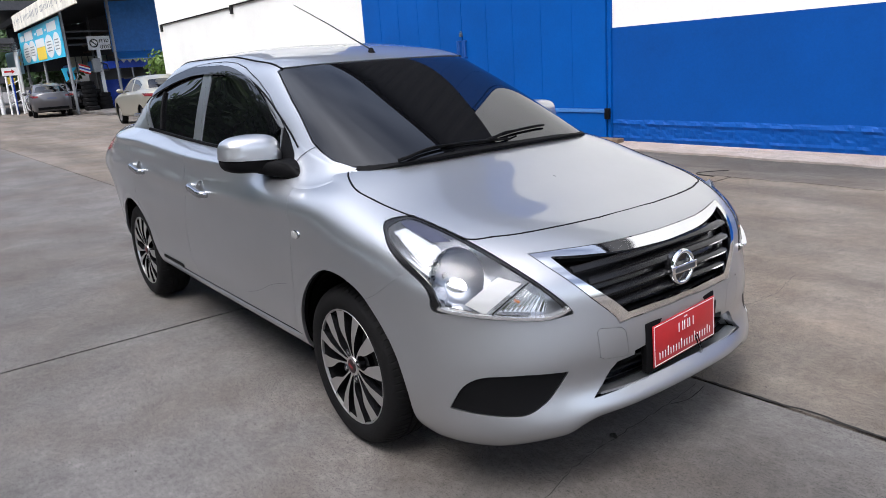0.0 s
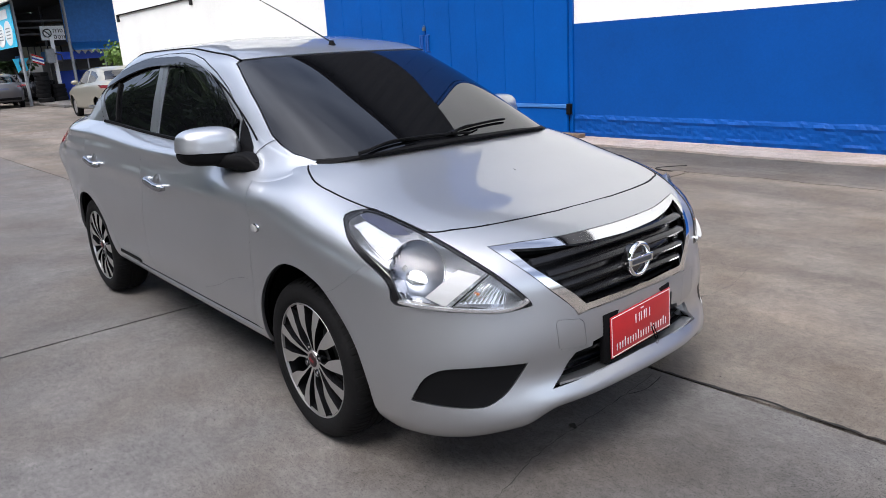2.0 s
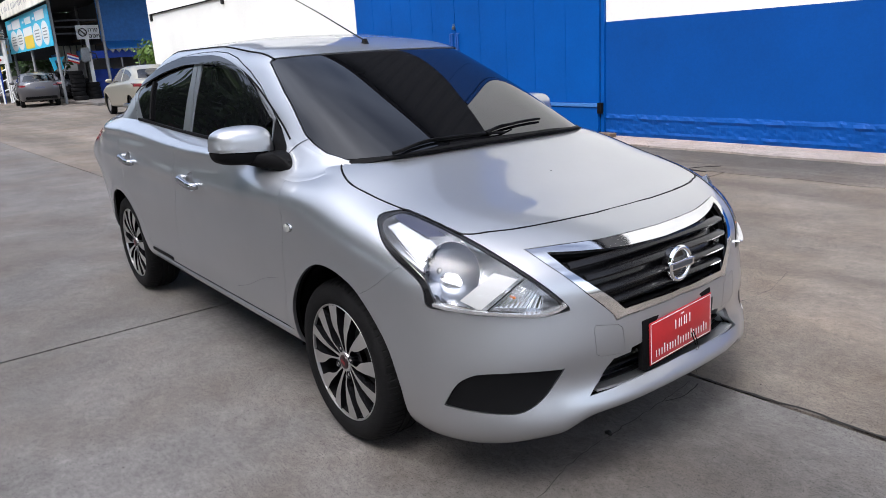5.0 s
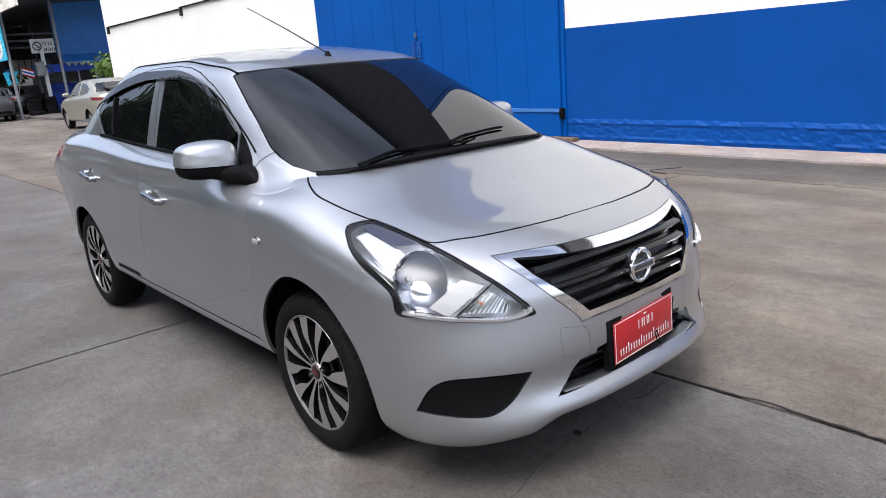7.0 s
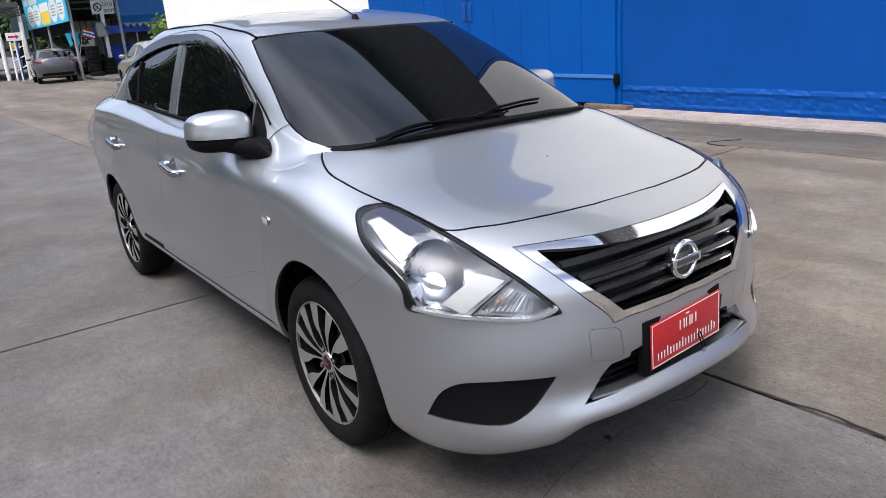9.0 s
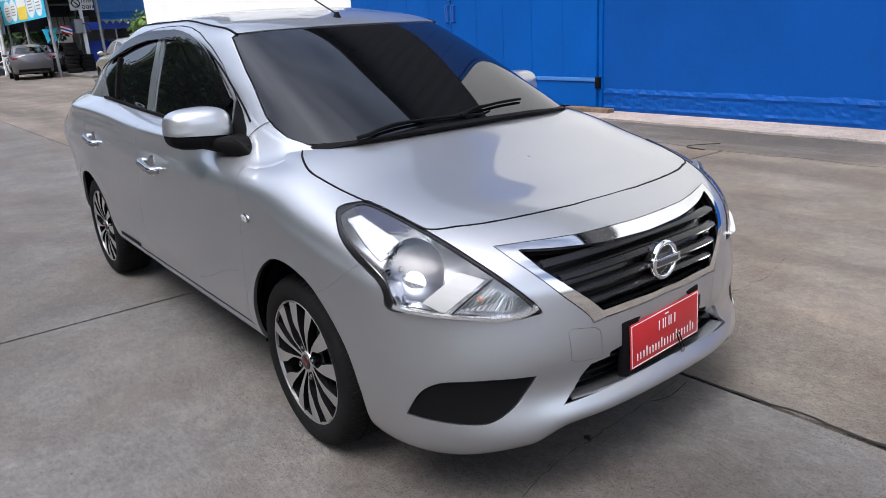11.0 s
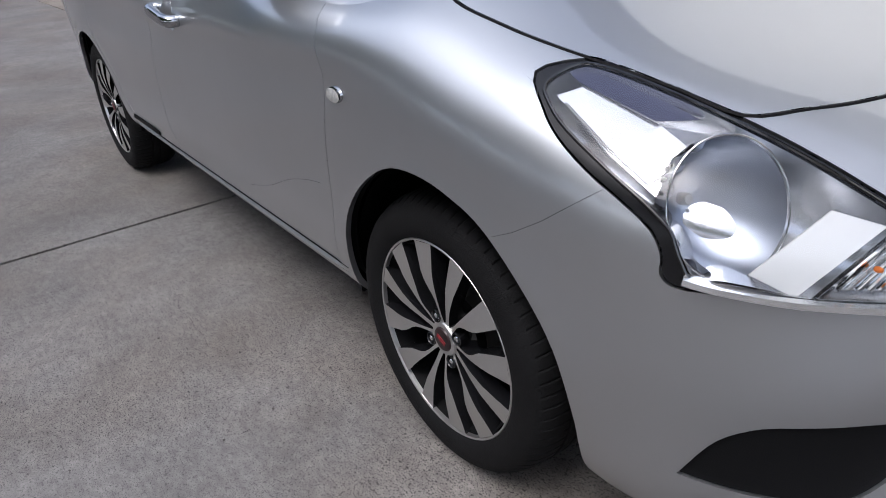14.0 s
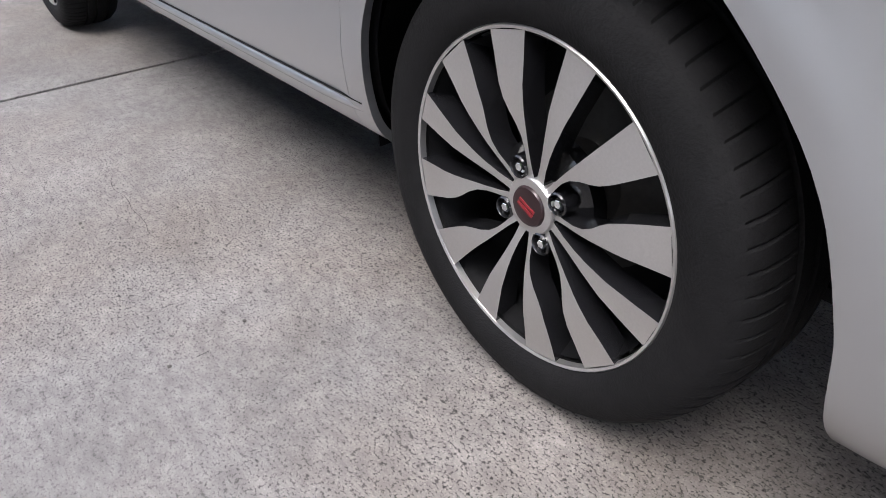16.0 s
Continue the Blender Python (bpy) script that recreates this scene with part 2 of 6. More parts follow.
def add_tube(bm, pts, radius, sides=8, caps=True):
    """A round bar along the points; radius may be a list."""
    rings = []
    for i, p in enumerate(pts):
        p = Vector(p)
        d = (Vector(pts[min(i + 1, len(pts) - 1)]) - Vector(pts[max(i - 1, 0)])).normalized()
        a = d.orthogonal().normalized() if i == 0 else (a - d * a.dot(d)).normalized()
        b = d.cross(a)
        r = radius[i] if isinstance(radius, (list, tuple)) else radius
        rings.append([bm.verts.new(p + a * r * math.cos(k * math.tau / sides) + b * r * math.sin(k * math.tau / sides)) for k in range(sides)])
    for r0, r1 in zip(rings, rings[1:]):
        for k in range(sides):
            bm.faces.new((r0[k], r0[(k + 1) % sides], r1[(k + 1) % sides], r1[k]))
    if caps:
        bm.faces.new(rings[0][::-1])
        bm.faces.new(rings[-1])
    return bm


def tube(pts, radius, sides=8, caps=True):
    return add_tube(bmesh.new(), pts, radius, sides, caps)


def add_prism(bm, outline, axis, lo, hi):
    """An outline in the two other axes, pushed along one axis."""
    def at(p, d):
        return {"x": (d, p[0], p[1]), "y": (p[0], d, p[1]), "z": (p[0], p[1], d)}[axis]
    a = [bm.verts.new(at(p, lo)) for p in outline]
    b = [bm.verts.new(at(p, hi)) for p in outline]
    n = len(outline)
    bm.faces.new(a)
    bm.faces.new(b[::-1])
    for i in range(n):
        bm.faces.new((a[i], b[i], b[(i + 1) % n], a[(i + 1) % n]))
    bmesh.ops.recalc_face_normals(bm, faces=bm.faces)
    return bm


def prism(outline, axis, lo, hi):
    return add_prism(bmesh.new(), outline, axis, lo, hi)


def add_lathe(bm, profile, sides=48, axis="y", centre=(0, 0, 0), closed=False):
    """A profile of (radius, along) turned about an axis."""
    rings = []
    for r, h in profile:
        ring = []
        for k in range(sides):
            c, s = math.cos(k * math.tau / sides), math.sin(k * math.tau / sides)
            p = {"y": (r * c, h, r * s), "z": (r * c, r * s, h), "x": (h, r * c, r * s)}[axis]
            ring.append(bm.verts.new(Vector(p) + Vector(centre)))
        rings.append(ring)
    pairs = list(zip(rings, rings[1:])) + ([(rings[-1], rings[0])] if closed else [])
    for r0, r1 in pairs:
        for k in range(sides):
            bm.faces.new((r0[k], r0[(k + 1) % sides], r1[(k + 1) % sides], r1[k]))
    bmesh.ops.recalc_face_normals(bm, faces=bm.faces)
    return bm


def spline(points):
    """A smooth curve through (x, value) points, as a function."""
    xs, vs = [np.array([p[i] for p in points], float) for i in (0, 1)]
    d = np.diff(vs) / np.diff(xs)
    m = np.concatenate(([d[0]], np.where(d[1:] * d[:-1] > 0, 2 * d[1:] * d[:-1] / (d[1:] + d[:-1] + 1e-12), 0.0), [d[-1]]))

    def f(x):
        x = np.clip(x, xs[0], xs[-1])
        i = np.clip(np.searchsorted(xs, x) - 1, 0, len(xs) - 2)
        h = xs[i + 1] - xs[i]
        t = (x - xs[i]) / h
        return vs[i] * (1 + 2 * t) * (1 - t) ** 2 + m[i] * h * t * (1 - t) ** 2 + vs[i + 1] * t * t * (3 - 2 * t) + m[i + 1] * h * t * t * (t - 1)
    return f




# ---- the silver saloon: surfaces ----
# Stations run round an outline from the nose to the tail; rows climb from the outline to the spine.
def outline(xf, xr, w, xm, p, q, pr, qr, n_front, n_side, n_rear):
    """The right half of an outline, split at its two corners so that the corners of all rows agree."""
    t = np.linspace(0, math.pi / 2, 4000)
    halves = []
    for ex, pp, qq in ((xf - xm, p, q), (xm - xr, pr, qr)):
        x, y = np.cos(t) ** (2 / pp), np.sin(t) ** (2 / qq)
        x, y = np.concatenate((x, (1 - np.linspace(1, 0, 4000) ** qq) ** (1 / pp))), np.concatenate((y, np.linspace(1, 0, 4000)))
        o = np.argsort(y - x)
        halves.append((x[o] * ex, y[o] * w))
    (fx, fy), (rx, ry) = halves
    pts = np.concatenate((np.stack([xm + fx, -fy], 1), np.stack([xm - rx, -ry], 1)[::-1]))
    seg = np.hypot(*np.diff(pts, axis=0).T)
    arc = np.concatenate(([0], np.cumsum(seg)))
    nf = len(fx)
    slope = pts[:, 0] + pts[:, 1] * -1.0
    cf = arc[:nf][np.argmax(slope[:nf])]
    slope_r = -pts[:, 0] - pts[:, 1]
    cr = arc[nf:][np.argmax(slope_r[nf:])]
    s = np.concatenate((np.linspace(0, cf, n_front, endpoint=False), np.linspace(cf, cr, n_side, endpoint=False), np.linspace(cr, arc[-1], n_rear)))
    return np.stack([np.interp(s, arc, pts[:, i]) for i in (0, 1)], 1)


def cubic(P, levels):
    """A natural cubic through the rows of P (rows, stations, 3), resampled evenly."""
    n = len(P)
    d = np.linalg.norm(np.diff(P, axis=0), axis=2).mean(1) ** 0.8
    t = np.concatenate(([0], np.cumsum(d)))
    h = np.diff(t)
    A, B = np.eye(n), np.zeros((n, P.shape[1] * 3))
    F = P.reshape(n, -1)
    for i in range(1, n - 1):
        A[i, i - 1:i + 2] = h[i - 1], 2 * (h[i - 1] + h[i]), h[i]
        B[i] = 6 * ((F[i + 1] - F[i]) / h[i] - (F[i] - F[i - 1]) / h[i - 1])
    M = np.linalg.solve(A, B)
    out = []
    for s in np.linspace(0, t[-1], levels):
        i = min(max(np.searchsorted(t, s) - 1, 0), n - 2)
        a, b = t[i + 1] - s, s - t[i]
        out.append(M[i] * a ** 3 / (6 * h[i]) + M[i + 1] * b ** 3 / (6 * h[i]) + (F[i] / h[i] - M[i] * h[i] / 6) * a + (F[i + 1] / h[i] - M[i + 1] * h[i] / 6) * b)
    return np.array(out).reshape(levels, -1, 3)


def nose_sweep(x, y):
    """How far the corners of the nose are swept back."""
    s = np.clip((np.abs(y) - 0.25) / 0.80, 0, 1)
    return 0.02 * np.sin(np.pi * s) ** 1.5 * np.clip((x - 0.35) / 0.3, 0, 1)


def side_relief(G):
    """The pressed lines of the flank: shoulder line, hollow below it, sill swell and flared wheel arches."""
    x, y, z = G[..., 0], G[..., 1], G[..., 2]

    def bell(d, s):
        return np.exp(-(d / s) ** 2)

    def ramp(v, a, b):
        t = np.clip((v - a) / (b - a), 0, 1)
        return t * t * (3 - 2 * t)
    along = ramp(x, -3.3, -2.9) * (1 - ramp(x, -0.45, 0.05))
    line = 0.862 + 0.010 * np.sin((x + 0.3) * 2.0)
    out = along * (0.008 * bell(z - line, 0.036) - 0.005 * bell(z - line + 0.09, 0.055) + 0.004 * bell(z - 0.43, 0.05))
    G[..., 1] = y = y - ramp(x, -3.2, -2.7) * (1 - ramp(x, -0.95, -0.50)) * (0.018 * bell(z - 0.965, 0.045) + 0.050 * bell(z - 1.0 - 0.035 * ramp(-x, 1.2, 2.4), 0.034)) * ramp(-y, 0.58, 0.70)
    # the hollow between the shoulder and the pillar's foot
    G[..., 1] = y = y + 0.036 * bell(x + 0.40, 0.26) * bell(z - 0.957, 0.034) * ramp(-y, 0.66, 0.73)
    # fuller rear corners round the tail lamps
    G[..., 1] = y = y - 0.075 * bell(x + 3.42, 0.20) * bell(z - 0.86, 0.15) * ramp(-y, 0.45, 0.66)
    for cx in (0.022, -2.585):
        r = np.hypot(x - cx, z - 0.30)
        out = out + 0.005 * bell(r - 0.375, 0.03) * ramp(z, 0.26, 0.40)
    G[..., 1] = y - out * ramp(-y, 0.70, 0.78)
    return G


def dome(rows, xm, levels, n_front, n_side, n_rear, relief=None):
    """Rows of (front x, rear x, half width, p, q of the front corner, (x, z) points). Returns a bmesh of the right half, with its true normals kept in a layer."""
    P = []
    for xf, xr, w, p, q, zx in rows:
        xy = outline(xf, xr, max(w, 1e-4), xm, p, q, 9, 3, n_front, n_side, n_rear)
        P.append(np.column_stack((xy, spline(sorted(zx))(xy[:, 0]))))
    G = cubic(np.array(P), levels)
    G[..., 0] -= nose_sweep(G[..., 0], G[..., 1])
    if relief:
        G = relief(G)
    G[:, 0, 1] = G[:, -1, 1] = 0
    G[-1, :, 1] = 0
    du, dv = np.gradient(G, axis=1), np.gradient(G, axis=0)
    N = np.cross(du, dv)
    N /= np.linalg.norm(N, axis=2, keepdims=True) + 1e-12
    N[:, 0, 1] = N[:, -1, 1] = 0
    N[-1, :, 1] = 0
    N /= np.linalg.norm(N, axis=2, keepdims=True) + 1e-12
    if N[levels // 2, n_front + n_side // 2, 1] > 0:
        N = -N
    bm = bmesh.new()
    ln = bm.verts.layers.float_vector.new("n")
    vs = []
    for j in range(levels):
        row = []
        for i in range(G.shape[1]):
            v = bm.verts.new(G[j, i])
            v[ln] = N[j, i]
            row.append(v)
        vs.append(row)
    for j in range(levels - 1):
        for i in range(G.shape[1] - 1):
            bm.faces.new((vs[j][i], vs[j + 1][i], vs[j + 1][i + 1], vs[j][i + 1]))
    bmesh.ops.remove_doubles(bm, verts=[v for v in bm.verts if abs(v.co.y) < 2e-4], dist=2e-4)
    bm.normal_update()
    for f in bm.faces:
        a = Vector((0, 0, 0))
        for v in f.verts:
            a += v[ln]
        if f.normal.dot(a) < 0:
            f.normal_flip()
    bm.faces.layers.int.new("panel")
    return bm


BODY_ROWS = [
    (0.815, -3.44, 0.765, 12, 2.4, ((0.81, 0.248), (0.785, 0.242), (0.755, 0.196), (0.62, 0.174), (0.45, 0.176), (0.25, 0.210), (0.0, 0.250), (-0.5, 0.26), (-2.0, 0.26), (-2.6, 0.26), (-3.42, 0.27))),
    (0.872, -3.52, 0.800, 12, 2.4, ((0.87, 0.276), (0.840, 0.270), (0.800, 0.236), (0.65, 0.226), (0.45, 0.230), (0.25, 0.258), (0.0, 0.290), (-2.0, 0.295), (-2.6, 0.30), (-3.50, 0.32))),
    (0.848, -3.56, 0.822, 12, 2.4, ((0.87, 0.345), (0.6, 0.33), (0.3, 0.325), (0.0, 0.345), (-2.0, 0.345), (-3.53, 0.42))),
    (0.850, -3.58, 0.834, 11, 2.3, ((0.87, 0.450), (0.0, 0.470), (-2.0, 0.470), (-3.55, 0.55))),
    (0.847, -3.60, 0.845, 10, 2.1, ((0.85, 0.585), (0.0, 0.62), (-2.0, 0.62), (-3.55, 0.68))),
    (0.826, -3.60, 0.848, 10, 2.0, ((0.82, 0.685), (0.3, 0.725), (0.0, 0.755), (-2.0, 0.78), (-3.54, 0.80))),
    (0.748, -3.58, 0.828, 9, 2.0, ((0.75, 0.768), (0.2, 0.818), (-0.2, 0.875), (-1.0, 0.90), (-2.5, 0.94), (-3.52, 0.91))),
    (0.610, -3.55, 0.752, 9, 2.2, ((0.61, 0.828), (0.2, 0.876), (-0.15, 0.945), (-0.8, 0.985), (-1.7, 1.015), (-2.5, 1.06), (-3.49, 1.03))),
    (0.480, -3.50, 0.600, 8, 2.5, ((0.48, 0.858), (0.2, 0.917), (-0.15, 0.997), (-1.0, 1.04), (-2.5, 1.10), (-3.45, 1.08))),
    (0.370, -3.40, 0.330, 7, 3.0, ((0.37, 0.884), (0.2, 0.934), (-0.15, 1.032), (-1.0, 1.06), (-2.5, 1.12), (-3.35, 1.10))),
    (0.270, -3.30, 0.0, 6, 3.0, ((0.27, 0.915), (0.1, 0.970), (-0.15, 1.043), (-1.0, 1.07), (-2.5, 1.13), (-3.25, 1.11))),
]
CABIN_ROWS = [
    (0.020, -3.15, 0.735, 8, 4.0, ((0.02, 1.020), (-0.15, 0.985), (-1.5, 0.98), (-2.6, 1.05), (-3.15, 1.08))),
    (-0.200, -3.06, 0.700, 8, 4.2, ((-0.20, 1.120), (-0.5, 1.075), (-1.5, 1.08), (-2.5, 1.13), (-3.06, 1.13))),
    (-0.420, -2.95, 0.655, 9, 4.6, ((-0.42, 1.218), (-0.7, 1.185), (-1.5, 1.20), (-2.3, 1.24), (-2.95, 1.20))),
    (-0.680, -2.80, 0.598, 10, 5.2, ((-0.68, 1.330), (-0.9, 1.310), (-1.5, 1.335), (-2.2, 1.345), (-2.80, 1.26))),
    (-0.850, -2.65, 0.550, 11, 6.0, ((-0.85, 1.397), (-1.0, 1.388), (-1.5, 1.425), (-2.1, 1.422), (-2.65, 1.325))),
    (-0.920, -2.56, 0.500, 11, 5.5, ((-0.92, 1.420), (-1.05, 1.420), (-1.5, 1.455), (-2.1, 1.452), (-2.56, 1.36))),
    (-1.020, -2.45, 0.330, 8, 4.0, ((-1.02, 1.445), (-1.5, 1.482), (-2.0, 1.480), (-2.45, 1.395))),
    (-1.120, -2.30, 0.0, 6, 3.0, ((-1.12, 1.465), (-1.5, 1.492), (-1.9, 1.492), (-2.30, 1.435))),
]


def smooth_path(points, closed=False, step=5, ends=True):
    """A Catmull-Rom line through points, with `step` pieces to each span."""
    P = [Vector(p) for p in points]
    n = len(P)
    out = []
    for i in range(n if closed else n - 1):
        a, b, c, d = (P[(i + k) % n] if closed else P[min(max(i + k, 0), n - 1)] for k in (-1, 0, 1, 2))
        for k in range(step):
            t = k / step
            out.append(0.5 * ((2 * b) + (c - a) * t + (2 * a - 5 * b + 4 * c - d) * t * t + (3 * b - a - 3 * c + d) * t ** 3))
    if not closed:
        out.append(P[-1])
    return out


def carve(bm, pts, way, value, keep=None):
    """Cuts the mesh along the closed outline pts, seen along way, and gives the faces inside it that look against way the panel value. keep: which panels it may take."""
    lp = bm.faces.layers.int["panel"]
    way = Vector(way).normalized()
    a = way.orthogonal().normalized()
    b = way.cross(a)
    poly = [(Vector(p).dot(a), Vector(p).dot(b)) for p in pts]
    lo = [min(q[i] for q in poly) - 0.03 for i in (0, 1)]
    hi = [max(q[i] for q in poly) + 0.03 for i in (0, 1)]

    def flat(v):
        return v.co.dot(a), v.co.dot(b)

    def near():
        out = []
        for f in bm.faces:
            if f.normal.dot(way) < 0.02 or (keep and f[lp] not in keep):
                continue
            q = flat(f.verts[0])
            if lo[0] < q[0] < hi[0] and lo[1] < q[1] < hi[1]:
                out.append(f)
        return out

    faces = near()
    n = len(poly)
    for i in range(n):
        p, q = Vector(poly[i]), Vector(poly[(i + 1) % n])
        if (q - p).length < 1e-6:
            continue
        x0, x1 = min(p[0], q[0]) - 1e-4, max(p[0], q[0]) + 1e-4
        y0, y1 = min(p[1], q[1]) - 1e-4, max(p[1], q[1]) + 1e-4
        hitf = []
        for f in faces:
            if not f.is_valid:
                continue
            fl = [flat(v) for v in f.verts]
            if max(u[0] for u in fl) < x0 or min(u[0] for u in fl) > x1 or max(u[1] for u in fl) < y0 or min(u[1] for u in fl) > y1:
                continue
            hitf.append(f)
        if not hitf:
            continue
        d = (q - p).normalized()
        no = a * -d[1] + b * d[0]
        geom = list({g for f in hitf for g in (*f.verts, *f.edges)}) + hitf
        res = bmesh.ops.bisect_plane(bm, geom=geom, dist=2e-5, plane_co=a * p[0] + b * p[1], plane_no=no)
        seen = {f for f in faces if f.is_valid}
        for g in res["geom_cut"]:
            for f in g.link_faces:
                if f not in seen:
                    f.normal_update()
                    seen.add(f)
        faces = list(seen)

    def inside(x, y):
        c = False
        for (x0, y0), (x1, y1) in zip(poly, poly[1:] + poly[:1]):
            if (y0 > y) != (y1 > y) and x < (x1 - x0) * (y - y0) / (y1 - y0) + x0:
                c = not c
        return c
    for f in faces:
        if f.is_valid and (not keep or f[lp] in keep):
            c = f.calc_center_median()
            if inside(c.dot(a), c.dot(b)):
                f[lp] = value


def panel(name, bm, values, material, parent, label="", both=False, flip=False, gap=0.0012, deep=0.014, sink=0.0, thick=True):
    """Makes a part of the faces of some panels: both joins its mirror image, flip makes the mirror image alone. Its rim is drawn in by gap and turned inwards by deep."""
    lp, ln = bm.faces.layers.int["panel"], bm.verts.layers.float_vector["n"]
    ids, co, no, fs = {}, [], [], []
    for f in bm.faces:
        if f[lp] in values:
            row = []
            for v in f.verts:
                if v not in ids:
                    ids[v] = len(co)
                    co.append(v.co.copy())
                    no.append(Vector(v[ln]).normalized())
                row.append(ids[v])
            fs.append(row)
    if flip or both:
        m = len(co)
        if both:
            co, no, fs = co + [Vector((c.x, -c.y, c.z)) for c in co], no + [Vector((c.x, -c.y, c.z)) for c in no], fs + [[i + m for i in reversed(f)] for f in fs]
        else:
            co, no, fs = [Vector((c.x, -c.y, c.z)) for c in co], [Vector((c.x, -c.y, c.z)) for c in no], [list(reversed(f)) for f in fs]
    out = bmesh.new()
    lo = out.verts.layers.float_vector.new("n")
    vs = []
    for c, n in zip(co, no):
        v = out.verts.new(c - n * sink)
        v[lo] = n
        vs.append(v)
    for f in fs:
        try:
            out.faces.new([vs[i] for i in f])
        except ValueError:
            pass
    if both:
        bmesh.ops.remove_doubles(out, verts=[v for v in out.verts if abs(v.co.y) < 1e-4], dist=2e-4)
    out.normal_update()
    rim = [e for e in out.edges if e.is_boundary]
    if thick and rim:
        move = {}
        for e in rim:
            f = e.link_faces[0]
            d = (e.verts[1].co - e.verts[0].co).normalized()
            i = f.normal.cross(d)
            if i.dot(f.calc_center_median() - e.verts[0].co) < 0:
                i = -i
            for v in e.verts:
                move.setdefault(v, []).append(i)
        for v, ds in move.items():
            s = sum(ds, Vector((0, 0, 0)))
            if s.length > 1e-6:
                v.co += s.normalized() * gap
        ex = bmesh.ops.extrude_edge_only(out, edges=rim)
        down = [g for g in ex["geom"] if isinstance(g, bmesh.types.BMVert)]
        for v in down:
            v.co -= Vector(v[lo]) * deep
        flange = {g for g in ex["geom"] if isinstance(g, bmesh.types.BMFace)}
    else:
        flange = set()
    out.normal_update()
    out.faces.ensure_lookup_table()
    loops = []
    for f in out.faces:
        for lpv in f.loops:
            loops.append(tuple(f.normal) if f in flange else tuple(lpv.vert[lo]))
    me = bpy.data.meshes.new(name)
    out.to_mesh(me)
    out.free()
    me.materials.append(material)
    me.polygons.foreach_set("use_smooth", [True] * len(me.polygons))
    me.normals_split_custom_set(loops)
    ob = new(name, me)
    ob.parent = parent
    if label:
        tagged(ob, label)
    return ob


def side(points, y=-1.0):
    return [(x, y, z) for x, z in points]


def arc_points(cx, cz, r, a0, a1, n=28):
    return [(cx + r * math.cos(radians(a0 + (a1 - a0) * k / n)), cz + r * math.sin(radians(a0 + (a1 - a0) * k / n))) for k in range(n + 1)]


# ---- the silver saloon: panels ----
(QUARTER, FENDER, BUMPER, HOOD, DOOR_F, DOOR_R, LAMP, GRILLE, FOG, INTAKE, HOLE, SILL, CHROME_RING, REAR_LAMP, ROOF, WINDSHIELD, FRAME_F, FRAME_R, GLASS_F, GLASS_R, REAR_GLASS, SAIL, COWL, LAMP_RIM, TOW) = range(25)
body = dome(BODY_ROWS, -1.15, 120, 56, 170, 24, side_relief)
SIDE = (0, -1, 0)
front_seam = [(-0.370, 0.345), (-0.360, 0.40), (-0.345, 0.50), (-0.322, 0.622), (-0.296, 0.74), (-0.292, 0.811), (-0.325, 0.89), (-0.385, 0.954), (-0.45, 1.10)]
mid_seam = [(-1.42, 1.10), (-1.467, 0.964), (-1.475, 0.86), (-1.500, 0.742), (-1.555, 0.60), (-1.577, 0.504), (-1.570, 0.44), (-1.545, 0.39), (-1.52, 0.345)]
carve(body, side([(-0.372, 0.0)] + front_seam + [(-0.45, 1.2), (1.5, 1.2), (1.5, 0.0)]), SIDE, FENDER)
carve(body, side(front_seam + mid_seam), SIDE, DOOR_F, (QUARTER,))
carve(body, side(mid_seam + [(-2.04, 0.355), (-2.12, 0.40), (-2.22, 0.51), (-2.33, 0.60), (-2.40, 0.65), (-2.435, 0.72), (-2.44, 0.85), (-2.42, 1.10)]), SIDE, DOOR_R, (QUARTER,))
carve(body, side([(0.12, 0.58), (0.172, 0.606), (0.215, 0.625), (0.260, 0.646), (0.321, 0.684), (0.412, 0.753), (0.466, 0.805), (0.47, 0.95), (1.5, 0.95), (1.5, 0), (0.12, 0)]), SIDE, BUMPER, (FENDER,))
for f in body.faces:
    if f.calc_center_median().x > 0.47:
        f[body.faces.layers.int["panel"]] = BUMPER
HOOD_LINE = [(-0.19, -0.622), (-0.131, -0.663), (-0.06, -0.69), (0.0, -0.699), (0.08, -0.692), (0.156, -0.682), (0.237, -0.669), (0.314, -0.654), (0.39, -0.638), (0.486, -0.614), (0.533, -0.528), (0.562, -0.459), (0.586, -0.369), (0.604, -0.273), (0.617, -0.147)]
carve(body, [(-0.30, 0.02, 2), (-0.30, -0.58, 2)] + [(p.x, p.y, 2) for p in smooth_path([(x, y, 0) for x, y in HOOD_LINE], False, 4)] + [(0.621, 0.02, 2)], (0, 0, 1), HOOD)
front_arch = smooth_path([(-0.30, 0, 0.10), (-0.318, 0, 0.30), (-0.305, 0, 0.42), (-0.272, 0, 0.507), (-0.186, 0, 0.599), (-0.075, 0, 0.667), (0.025, 0, 0.682), (0.122, 0, 0.666), (0.202, 0, 0.629), (0.283, 0, 0.545), (0.338, 0, 0.463), (0.370, 0, 0.367), (0.380, 0, 0.283), (0.382, 0, 0.05)], False, 4)
carve(body, [(p.x, -1, p.z) for p in front_arch], SIDE, HOLE)
carve(body, side([(-2.22, 0.0)] + arc_points(-2.585, 0.29, 0.365, -10, 190) + [(-2.95, 0.0)]), SIDE, HOLE)
